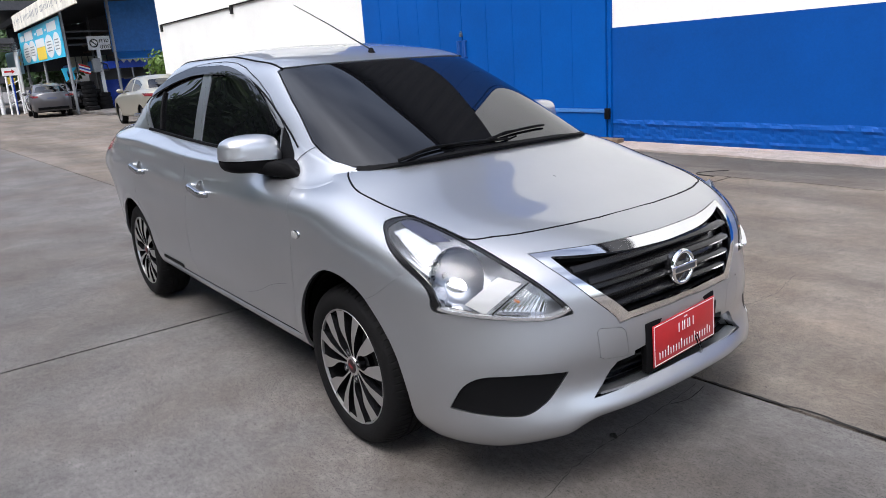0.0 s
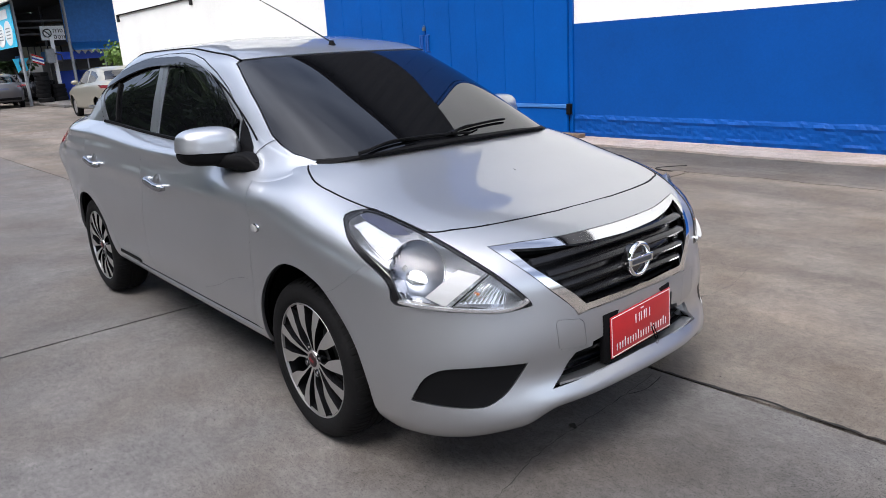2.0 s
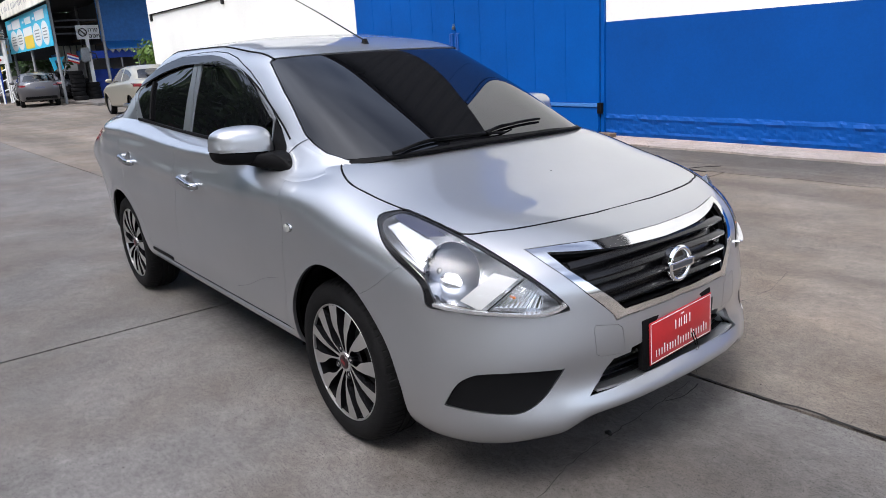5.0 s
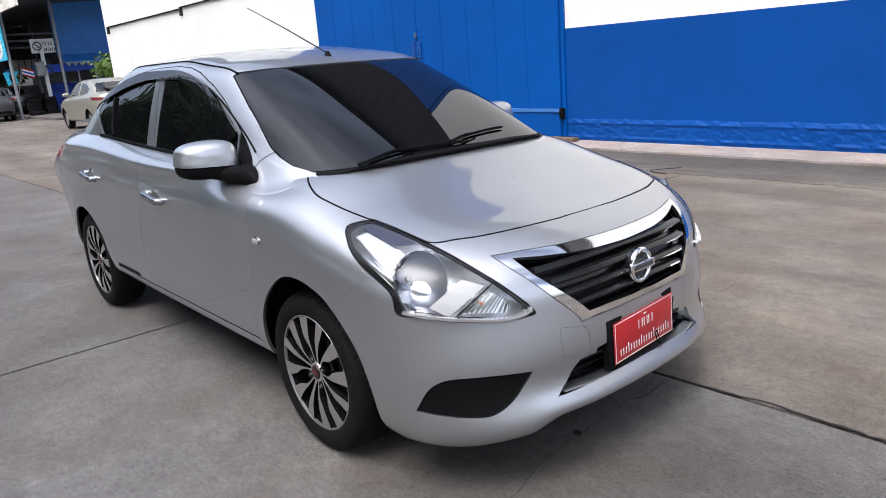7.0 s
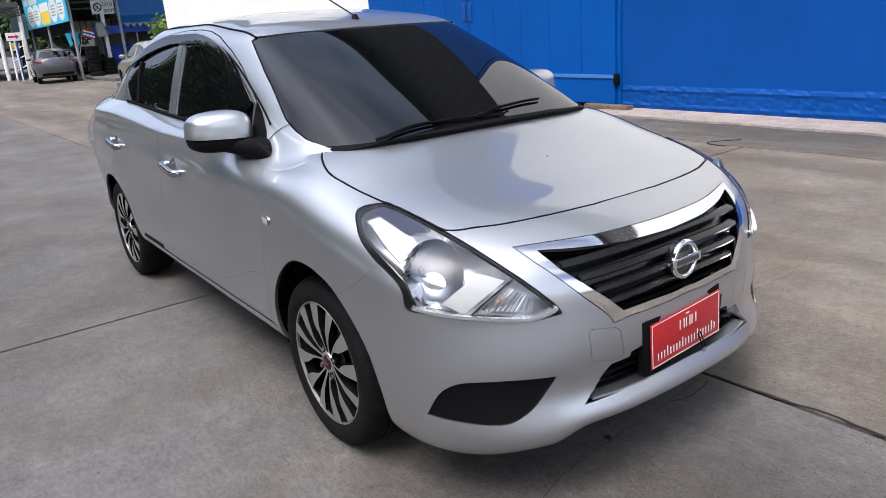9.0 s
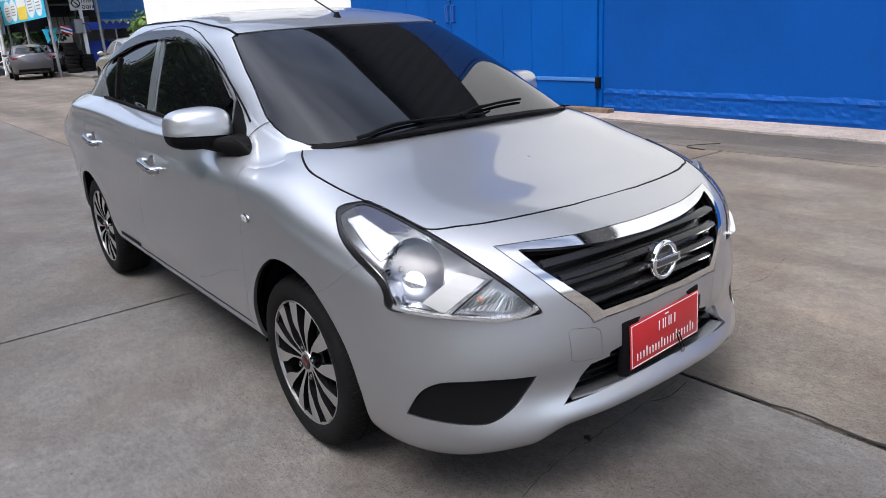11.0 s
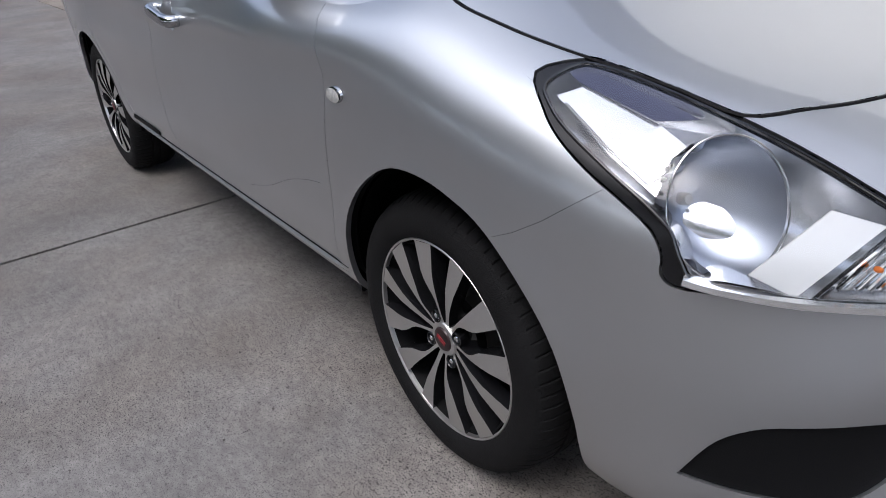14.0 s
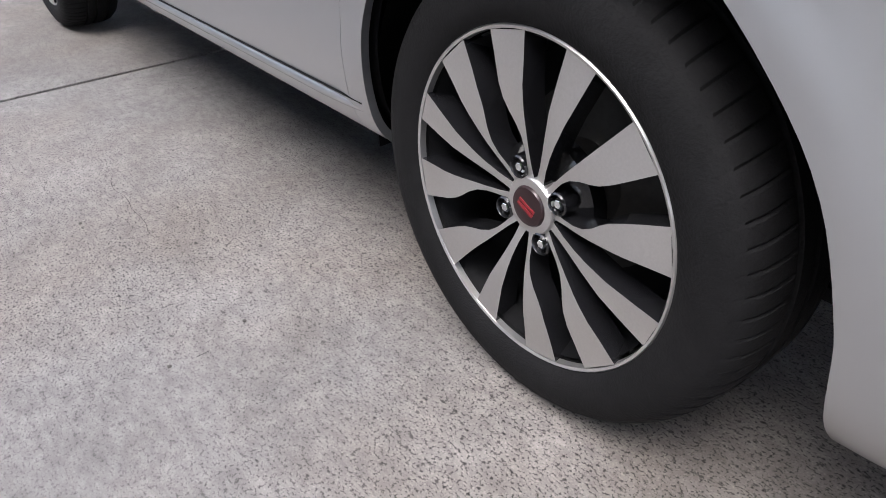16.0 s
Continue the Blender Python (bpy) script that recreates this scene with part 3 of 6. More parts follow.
for hx, hz in ((-1.235, 0.845), (-2.245, 0.872)):
    carve(body, side([(hx - 0.005 + 0.050 * math.cos(k * math.tau / 24), hz - 0.002 + 0.046 * math.sin(k * math.tau / 24)) for k in range(24)]), SIDE, HOLE, (DOOR_F, DOOR_R))
LAMP_WAY = (0.503, -0.423, 0.753)
lamp_line = smooth_path([(0.209, -0.735, 0.868), (0.244, -0.675, 0.880), (0.280, -0.656, 0.876), (0.390, -0.639, 0.851), (0.481, -0.618, 0.825), (0.638, -0.566, 0.754), (0.724, -0.512, 0.688), (0.770, -0.452, 0.615), (0.764, -0.470, 0.600), (0.724, -0.556, 0.596), (0.639, -0.674, 0.612), (0.564, -0.742, 0.629), (0.516, -0.772, 0.632), (0.496, -0.781, 0.648), (0.494, -0.780, 0.674), (0.476, -0.783, 0.707), (0.427, -0.792, 0.740), (0.374, -0.797, 0.767), (0.316, -0.793, 0.799), (0.267, -0.776, 0.830)], True, 3)
carve(body, lamp_line, LAMP_WAY, LAMP_RIM)
lens_line = smooth_path([(0.241, -0.743, 0.856), (0.253, -0.687, 0.875), (0.291, -0.666, 0.871), (0.401, -0.646, 0.846), (0.493, -0.627, 0.818), (0.643, -0.574, 0.746), (0.728, -0.515, 0.676), (0.760, -0.473, 0.624), (0.755, -0.487, 0.613), (0.723, -0.555, 0.609), (0.639, -0.673, 0.627), (0.565, -0.741, 0.645), (0.533, -0.762, 0.646), (0.513, -0.770, 0.681), (0.498, -0.771, 0.711), (0.461, -0.777, 0.739), (0.400, -0.783, 0.772), (0.323, -0.780, 0.809), (0.274, -0.767, 0.835)], True, 3)
carve(body, lens_line, LAMP_WAY, LAMP, (LAMP_RIM,))
FRONT = (1, 0, 0)
carve(body, [(1, y, z) for y, z in ((0.02, 0.773), (-0.240, 0.775), (-0.403, 0.779), (-0.501, 0.779), (-0.476, 0.740), (-0.439, 0.697), (-0.385, 0.637), (-0.334, 0.589), (-0.310, 0.563), (-0.301, 0.543), (-0.251, 0.550), (-0.068, 0.552), (0.02, 0.556))], FRONT, CHROME_RING)
carve(body, [(1, y, z) for y, z in ((0.02, 0.741), (-0.188, 0.745), (-0.356, 0.756), (-0.446, 0.764), (-0.421, 0.719), (-0.372, 0.672), (-0.304, 0.615), (-0.263, 0.575), (-0.166, 0.578), (-0.039, 0.576), (0.02, 0.580))], FRONT, GRILLE)
carve(body, [(1, y, z) for y, z in ((0.02, 0.500), (-0.195, 0.495), (-0.192, 0.445), (-0.240, 0.438), (-0.242, 0.424), (-0.310, 0.419), (-0.337, 0.395), (-0.365, 0.359), (-0.409, 0.322), (-0.273, 0.330), (0.02, 0.338))], FRONT, INTAKE)
carve(body, smooth_path([(0.544, -0.768, 0.324), (0.578, -0.750, 0.389), (0.608, -0.729, 0.420), (0.648, -0.693, 0.435), (0.717, -0.603, 0.434)], False, 3) + smooth_path([(0.776, -0.480, 0.424), (0.765, -0.504, 0.388), (0.752, -0.550, 0.340), (0.729, -0.607, 0.309), (0.697, -0.652, 0.306), (0.628, -0.719, 0.314)], False, 3), (0.72, -0.69, 0), FOG)
carve(body, [(1, y, z) for y, z in ((-0.372, 0.542), (-0.295, 0.530), (-0.280, 0.517), (-0.269, 0.440), (-0.277, 0.430), (-0.360, 0.439), (-0.376, 0.449), (-0.382, 0.533))], FRONT, TOW, (BUMPER,))
carve(body, side([(-3.10, 0.945), (-3.03, 1.003), (-3.2, 1.03), (-3.7, 1.03), (-3.7, 0.83), (-3.38, 0.895), (-3.24, 0.915)]), SIDE, REAR_LAMP)

cabin = dome(CABIN_ROWS, -1.7, 80, 40, 110, 24)
lc = cabin.faces.layers.int["panel"]
for f in cabin.faces:
    f[lc] = ROOF
drip = [(-0.43, 0.95), (-0.499, 1.043), (-0.569, 1.098), (-0.683, 1.173), (-0.85, 1.268), (-1.0, 1.333), (-1.184, 1.393), (-1.32, 1.420), (-1.454, 1.431), (-1.66, 1.433), (-1.832, 1.427), (-2.0, 1.412), (-2.164, 1.388), (-2.42, 1.326), (-2.58, 1.262), (-2.595, 1.225), (-2.53, 1.170), (-2.43, 1.105), (-2.36, 1.05), (-2.33, 0.9)]
carve(cabin, side(drip[:10] + [(-1.49, 0.90)]), SIDE, FRAME_F, (ROOF,))
carve(cabin, side([(-1.49, 0.90)] + drip[9:]), SIDE, FRAME_R, (ROOF,))
carve(cabin, side([(-0.43, 0.95), (-0.499, 1.043), (-0.569, 1.098), (-0.640, 1.140), (-0.612, 1.06), (-0.60, 0.94)]), SIDE, SAIL, (FRAME_F,))
carve(cabin, side([(-0.62, 0.94), (-0.625, 1.06), (-0.66, 1.130), (-0.72, 1.170), (-0.94, 1.282), (-1.10, 1.340), (-1.25, 1.376), (-1.40, 1.390), (-1.583, 1.392), (-1.514, 1.018), (-1.50, 0.94)]), SIDE, GLASS_F, (FRAME_F, SAIL))
carve(cabin, side([(-1.62, 0.94), (-1.635, 1.022), (-1.706, 1.385), (-1.95, 1.376), (-2.2, 1.340), (-2.40, 1.290), (-2.52, 1.246), (-2.525, 1.225), (-2.50, 1.200), (-2.44, 1.162), (-2.375, 1.124), (-2.31, 1.085), (-2.255, 1.062), (-2.18, 1.048), (-2.15, 0.94)]), SIDE, GLASS_R, (FRAME_R,))
carve(cabin, [(1, y, z) for y, z in ((0.02, 0.9), (-0.60, 0.9), (-0.622, 1.005), (-0.646, 1.024), (-0.649, 1.051), (-0.644, 1.085), (-0.620, 1.160), (-0.592, 1.242), (-0.557, 1.324), (-0.537, 1.366), (-0.514, 1.381), (-0.40, 1.387), (-0.20, 1.390), (0.02, 1.391))], FRONT, WINDSHIELD, (ROOF,))
carve(cabin, [(1, y, z) for y, z in ((0.02, 0.9), (-0.66, 0.9), (-0.66, 1.000), (-0.58, 1.008), (-0.30, 1.026), (0.02, 1.030))], FRONT, COWL, (WINDSHIELD,))
carve(cabin, [(-4, y, z) for y, z in ((0.02, 0.9), (-0.62, 0.9), (-0.60, 1.1), (-0.50, 1.33), (-0.3, 1.355), (0.02, 1.36))], (-1, 0, 0), REAR_GLASS, (ROOF,))

car = thing("silver_saloon_car", "clean silver four-door saloon car with dark tinted windows on concrete", "car")
panel("hood", body, (HOOD,), PAINT, car, both=True, gap=0.0045, deep=0.026)
panel("front_bumper", body, (BUMPER,), PAINT, car, both=True, gap=0.0003)
panel("body_shell", body, (QUARTER,), PAINT, car, both=True)
panel("grille_surround", body, (CHROME_RING,), CHROME, car, "chrome V-shaped grille surround", both=True, gap=0.0025)
panel("roof", cabin, (ROOF,), PAINT, car, both=True)
panel("windscreen", cabin, (WINDSHIELD,), DARK_GLASS, car, "dark tinted windscreen", both=True, sink=0.004, gap=0.004)
panel("cowl", cabin, (COWL,), BLACK_TRIM, car, "black plastic cowl below the windscreen", both=True, sink=0.002, gap=0.0)
panel("rear_window", cabin, (REAR_GLASS,), DARK_GLASS, car, "dark tinted rear window", both=True, sink=0.003)
for flip in (False, True):
    panel("front_fender", body, (FENDER,), PAINT, car, flip=flip, gap=0.0004)
    door = panel("front_door", body, (DOOR_F,), PAINT, car, flip=flip)
    panel("window_frame", cabin, (FRAME_F,), PAINT, door, flip=flip, gap=0.004, deep=0.022)
    panel("window", cabin, (GLASS_F,), DARK_GLASS, door, "dark tinted window", flip=flip, sink=0.004)
    panel("mirror_sail", cabin, (SAIL,), BLACK_TRIM, door, "black plastic corner", flip=flip)
    door = panel("rear_door", body, (DOOR_R,), PAINT, car, flip=flip)
    panel("window_frame", cabin, (FRAME_R,), PAINT, door, flip=flip, gap=0.004, deep=0.022)
    panel("window", cabin, (GLASS_R,), DARK_GLASS, door, "dark tinted window", flip=flip, sink=0.004)
    panel("fog_lamp_cover", body, (FOG,), BLACK_TRIM, car, "black plastic fog lamp blank", flip=flip, sink=0.005)
    panel("tail_lamp", body, (REAR_LAMP,), TAIL_RED, car, "red tail lamp", flip=flip)

for flip in (False, True):
    panel("tow_eye_cover", body, (TOW,), PAINT, car, flip=flip, gap=0.0009)
panel("inner_structure", body, (QUARTER, FENDER, BUMPER, HOOD, DOOR_F, DOOR_R, FOG, CHROME_RING, REAR_LAMP, TOW), BLACK_TRIM, car, "black inner body structure", both=True, sink=0.03, thick=False)
panel("cabin_lining", cabin, (ROOF, FRAME_F, FRAME_R, SAIL), BLACK_TRIM, car, "dark cabin lining", both=True, sink=0.03, thick=False)


# ---- the silver saloon: fittings ----
from mathutils.bvhtree import BVHTree
body_tree, cabin_tree = BVHTree.FromBMesh(body), BVHTree.FromBMesh(cabin)


def front_at(y, z, off=0.0):
    hit = body_tree.ray_cast(Vector((2, -abs(y), z)), Vector((-1, 0, 0)))
    return Vector((hit[0].x + off, y, z))


def side_at(x, z, off=0.0):
    hit = body_tree.ray_cast(Vector((x, -2, z)), Vector((0, 1, 0)))
    return Vector((x, hit[0].y - off, z))


def screen_at(x, y, off=0.0):
    hit = (None,)
    while hit[0] is None:
        hit = cabin_tree.ray_cast(Vector((x, -abs(y) - 1e-4, 3)), Vector((0, 0, -1)))
        x -= 0.004
    return Vector((x, y, hit[0].z + off))


def mirror_y(bm):
    bmesh.ops.scale(bm, vec=(1, -1, 1), verts=bm.verts)
    bmesh.ops.reverse_faces(bm, faces=bm.faces)
    return bm


def sided(bm, left):
    return mirror_y(bm) if left else bm


def add_strip(bm, path, w, h):
    """A bar of w by h along a path, upright."""
    rings = []
    for i, p in enumerate(path):
        d = (Vector(path[min(i + 1, len(path) - 1)]) - Vector(path[max(i - 1, 0)])).normalized()
        s = d.cross(Vector((0, 0, 1))).normalized()
        u = s.cross(d)
        rings.append([bm.verts.new(Vector(p) + s * a * w / 2 + u * b * h / 2) for a, b in ((-1, -1), (1, -1), (1, 1), (-1, 1))])
    for a, b in zip(rings, rings[1:]):
        for k in range(4):
            bm.faces.new((a[k], a[(k + 1) % 4], b[(k + 1) % 4], b[k]))
    bm.faces.new(rings[0][::-1])
    bm.faces.new(rings[-1])
    bmesh.ops.recalc_face_normals(bm, faces=bm.faces)
    return bm


# grille
GRILLE_BLACK = mat("grille_black", (0.007, 0.007, 0.008), 0.26, spec=0.42)
grille = panel("grille", body, (GRILLE,), GRILLE_BLACK, car, "black grille with curved bars", both=True, sink=0.05, thick=False)
for z, half in ((0.728, 0.405), (0.690, 0.370), (0.650, 0.330), (0.612, 0.290)):
    path = [front_at(y, z - 0.012 * (abs(y) / half) ** 2, -0.022) for y in np.linspace(-half, half, 41)]
    bm = bmesh.new()
    rings = []
    for i, p in enumerate(path):
        d = (path[min(i + 1, 40)] - path[max(i - 1, 0)]).normalized()
        s = Vector((d.y, -d.x, 0)).normalized()
        rings.append([bm.verts.new(p + s * a + Vector((0, 0, b))) for a, b in ((0.011, -0.006), (0.013, 0.0), (0.007, 0.007), (-0.012, 0.012), (-0.014, 0.006))])
    for a, b in zip(rings, rings[1:]):
        for k in range(5):
            bm.faces.new((a[k], a[(k + 1) % 5], b[(k + 1) % 5], b[k]))
    bmesh.ops.recalc_face_normals(bm, faces=bm.faces)
    part("bar", bm, GRILLE_BLACK, grille, angle=50)
bc = front_at(0, 0.660, 0.002)
bm = bmesh.new()
ring = []
for k in range(48):
    a = k * math.tau / 48
    c = Vector((0, math.cos(a), math.sin(a)))
    ring.append([bm.verts.new(bc + c * (0.053 + 0.0085 * math.cos(b)) + Vector((0.010 * math.sin(b), 0, 0))) for b in np.linspace(0, math.tau, 12, endpoint=False)])
for k in range(48):
    for j in range(12):
        bm.faces.new((ring[k][j], ring[(k + 1) % 48][j], ring[(k + 1) % 48][(j + 1) % 12], ring[k][(j + 1) % 12]))
bmesh.ops.recalc_face_normals(bm, faces=bm.faces)
badge = part("badge", bm, CHROME, car, "round chrome badge with a plain bar")
part("badge_bar", box(bc + Vector((-0.008, -0.066, -0.014)), bc + Vector((0.014, 0.066, 0.014)), 0.003), CHROME, badge)
part("badge_face", box(bc + Vector((0.0145, -0.052, -0.008)), bc + Vector((0.0155, 0.052, 0.008))), mat("badge_dark", (0.10, 0.11, 0.13), 0.3, 0.6), badge)
part("badge_base", add_lathe(bmesh.new(), [(0.0, -0.03), (0.052, -0.03), (0.052, -0.004), (0.0, -0.004)], 32, "x", bc), GLOSS_BLACK, badge)

# lower intake and number plate
intake = panel("lower_intake", body, (INTAKE,), GRILLE_BLACK, car, "black lower air intake", both=True, sink=0.075, thick=False)
for z in (0.30, 0.335, 0.37):
    part("bar", add_strip(bmesh.new(), [front_at(y, z, -0.05) for y in np.linspace(-0.36, 0.36, 25)], 0.02, 0.008), BLACK_TRIM, intake)
part("lip_shelf", add_strip(bmesh.new(), [front_at(y, 0.331, -0.040) for y in np.linspace(-0.37, 0.37, 25)], 0.074, 0.008), PAINT, intake, "silver bumper lip")
for left in (False, True):
    # painted cheeks that close the intake's ends
    cheek = bmesh.new()
    rows = []
    for z, y in ((0.334, -0.416), (0.352, -0.394), (0.368, -0.376), (0.404, -0.349), (0.425, -0.321)):
        rows.append([cheek.verts.new(front_at(y + dy, z, -dx)) for dy, dx in ((-0.002, 0.004), (0.020, 0.022), (0.050, 0.060))])
    for a, b in zip(rows, rows[1:]):
        for k in range(2):
            cheek.faces.new((a[k], a[k + 1], b[k + 1], b[k]))
    part("intake_cheek", sided(cheek, left), PAINT, intake, "silver end of the air intake")
PX = 0.852
plate = part("number_plate_holder", box((PX - 0.028, -0.195, 0.352), (PX - 0.003, 0.178, 0.527), 0.004), BLACK_TRIM, car, "black number plate holder")
red = part("number_plate", box((PX, -0.171, 0.365), (PX + 0.003, 0.171, 0.512), 0.0012), PLATE_RED, plate, "red number plate with white bars for writing")
for lo, hi in (((-0.166, 0.369), (0.166, 0.3715)), ((-0.166, 0.5055), (0.166, 0.508)), ((-0.166, 0.3715), (-0.1635, 0.5055)), ((0.1635, 0.3715), (0.166, 0.5055))):
    part("border", box((PX + 0.0032, lo[0], lo[1]), (PX + 0.0042, hi[0], hi[1])), WHITE, plate)
for y0, w in ((-0.036, 0.024), (-0.005, 0.022), (0.023, 0.024)):
    for k in (0, 1):
        part("writing_bar", box((PX + 0.0032, y0 + k * (w - 0.0045), 0.448), (PX + 0.0046, y0 + k * (w - 0.0045) + 0.0045, 0.480), 0.0006), WHITE, plate)
part("writing_bar", box((PX + 0.0032, -0.006, 0.490), (PX + 0.0046, 0.012, 0.495), 0.0006), WHITE, plate)
for k in range(20):
    y0 = -0.141 + k * 0.0147
    part("writing_bar", box((PX + 0.0032, y0, 0.386), (PX + 0.0046, y0 + 0.0042, 0.410 + (0.010 if k % 5 == 3 else 0.0)), 0.0006), WHITE, plate)
turn = Matrix.Translation((PX, 0, 0.44))
plate.matrix_basis = turn @ Matrix.Rotation(radians(3.2), 4, "X") @ turn.inverted()
part("cable_tie", tube([(PX + 0.008, 0.050, 0.405), (PX + 0.010, 0.062, 0.372), (PX + 0.008, 0.075, 0.350)], 0.0022, 6), BLACK_TRIM, plate, "black cable tie")
tie = tube([(PX + 0.008, 0.060, 0.408), (PX + 0.012, 0.072, 0.375), (PX + 0.008, 0.086, 0.348)], 0.0018, 6)
part("cable_tie", tie, BLACK_TRIM, plate)
part("tie_ring", add_lathe(bmesh.new(), [(0.006, -0.001), (0.009, -0.001), (0.009, 0.001), (0.006, 0.001)], 16, "x", (PX + 0.008, 0.083, 0.337), True), STEEL, plate)

# headlamps
def swept(p):
    """A point of the lamp, moved with the swept corner of the nose."""
    q = Vector(p)
    return q + Vector((-0.569, 0.463, -0.234)) * float(nose_sweep(q.x, q.y))


def plate4(points, n, depth, thick=0.004, square=False):
    bm = bmesh.new()
    points = [swept(p) for p in points]
    if square:
        points[3] = points[0] + (points[2] - points[1]) * 0.9
    v0 = [bm.verts.new(Vector(p) - n * depth) for p in points]
    v1 = [bm.verts.new(Vector(p) - n * (depth + thick)) for p in points]
    k = len(points)
    bm.faces.new(v0)
    bm.faces.new(v1[::-1])
    for i in range(k):
        bm.faces.new((v0[i], v1[i], v1[(i + 1) % k], v0[(i + 1) % k]))
    bmesh.ops.recalc_face_normals(bm, faces=bm.faces)
    return bm


LAMP_BOWL = mat("lamp_bowl", (0.38, 0.41, 0.47), 0.36, 1.0)
LAMP_GREY = mat("lamp_grey", (0.055, 0.06, 0.10), 0.3)
LAMP_FLAT = mat("lamp_satin", (0.80, 0.79, 0.76), 0.35, 0.25)
LAMP_WHITE = mat("lamp_bright", (0.78, 0.79, 0.81), 0.22, 0.85, bump=0.10, bump_scale=12)
for left in (False, True):
    lamp = panel("headlamp", body, (LAMP_RIM,), GRILLE_BLACK, car, "clear headlamp with chrome reflectors and black edge", flip=left, sink=0.003, gap=0.003)
    lens = panel("lens", body, (LAMP,), LENS, lamp, "clear plastic lens", flip=left, gap=0.0, deep=0.004)
    lens.visible_shadow = False
    panel("reflector", body, (LAMP,), LAMP_WHITE, lamp, "bright chrome reflector", flip=left, sink=0.085, gap=0.003, deep=-0.080)
    n = Vector((0.76, -0.50, 0.41)).normalized()
    q = Vector((0.80, -0.46, 0.34)).normalized().to_track_quat("Z", "Y").to_matrix().to_4x4()
    at = Matrix.Translation(swept((0.553, -0.709, 0.738)) - n * 0.020) @ q @ Matrix.Diagonal((0.97, 1.12, 1, 1))
    bowl = bmesh.new()
    lean = q.to_3x3().inverted() @ Vector((-0.012, -0.034, 0.016))
    rings = []
    for r, h in ((0.084, -0.002), (0.078, -0.020), (0.066, -0.040), (0.050, -0.056), (0.030, -0.066), (0.012, -0.069)):
        ring = []
        for k in range(64):
            a = k * math.tau / 64
            # deep upright flutes on the outer half, the inner half smooth
            flute = 1 - (0.075 if k % 4 < 2 and 18 <= k <= 44 else 0.0)
            ring.append(bowl.verts.new((r * flute * math.cos(a) - lean.x * h / 0.069, r * flute * math.sin(a) - lean.y * h / 0.069, h)))
        rings.append(ring)
    for a, b in zip(rings, rings[1:]):
        for k in range(64):
            bowl.faces.new((a[k], b[k], b[(k + 1) % 64], a[(k + 1) % 64]))
    bowl.faces.new(rings[-1])
    bmesh.ops.transform(bowl, matrix=at, verts=bowl.verts)
    # black ribs paint the dark reflections along the chrome flutes
    for k in range(7):
        a = radians(112 + 13 * k)
        rib = [at @ Vector((r * math.cos(a) - lean.x * h / 0.069, r * math.sin(a) - lean.y * h / 0.069, h + 0.002)) for r, h in ((0.080, -0.016), (0.066, -0.038), (0.050, -0.054), (0.036, -0.062))]
        part("flute", sided(tube(rib, [0.0028, 0.0034, 0.0030, 0.0018], 6), left), GRILLE_BLACK, lamp)
    part("main_reflector", sided(bowl, left), LAMP_BOWL, lamp, "fluted bowl reflector", angle=24)
    bulb = add_lathe(bmesh.new(), [(0.0, -0.070), (0.008, -0.070), (0.008, -0.048), (0.006, -0.043), (0.0, -0.042)], 20, "z", (lean.x, lean.y, 0))
    bmesh.ops.transform(bulb, matrix=at, verts=bulb.verts)
    part("bulb", sided(bulb, left), STEEL, lamp, "grey bulb cap")
    part("flat_reflector", sided(plate4([(0.604, -0.731, 0.668), (0.650, -0.694, 0.638), (0.694, -0.580, 0.716), (0.642, -0.630, 0.737)], n, 0.014, square=True), left), LAMP_FLAT, lamp, "flat satin reflector", smooth=False)
    part("upper_reflector", sided(plate4([(0.262, -0.738, 0.842), (0.389, -0.762, 0.787), (0.473, -0.762, 0.747), (0.470, -0.734, 0.774), (0.478, -0.695, 0.794), (0.500, -0.640, 0.803), (0.420, -0.690, 0.816), (0.285, -0.705, 0.852)], n, 0.014), left), LAMP_WHITE, lamp, "bright chrome upper reflector", smooth=False)
    part("eyebrow", sided(plate4([(0.236, -0.697, 0.868), (0.258, -0.660, 0.874), (0.450, -0.648, 0.820), (0.408, -0.692, 0.820), (0.273, -0.703, 0.855)], n, 0.007), left), LAMP_GREY, lamp, "grey upper band", smooth=False)
    turn_lo, turn_hi = [swept(p) - n * 0.018 for p in ((0.672, -0.660, 0.645), (0.750, -0.540, 0.630))], [swept(p) - n * 0.018 for p in ((0.700, -0.578, 0.703), (0.748, -0.530, 0.660))]
    part("turn_signal", sided(plate4([(0.672, -0.660, 0.645), (0.750, -0.540, 0.630), (0.748, -0.530, 0.660), (0.700, -0.578, 0.703)], n, 0.022), left), REFLECTOR, lamp, "ribbed chrome turn signal", smooth=False)
    for k in range(11):
        t = k / 10
        part("rib", sided(tube([turn_lo[0].lerp(turn_lo[1], t), turn_hi[0].lerp(turn_hi[1], t)], 0.0030, 6), left), REFLECTOR if k % 2 else SILVER, lamp)
    part("turn_bulb", sided(add_lathe(bmesh.new(), [(0.0, 0.006), (0.003, 0.005), (0.0045, 0.0), (0.003, -0.005), (0.0, -0.006)], 14, "x", swept((0.703, -0.607, 0.668)) - n * 0.010), left), AMBER, lamp, "amber bulb")
    ring = [at @ Vector((0.0865 * math.cos(k * math.tau / 40), 0.0865 * math.sin(k * math.tau / 40), 0.0)) for k in range(41)]
    part("bezel", sided(tube(ring, 0.0013, 6, False), left), SILVER, lamp, "thin chrome ring round the bowl")
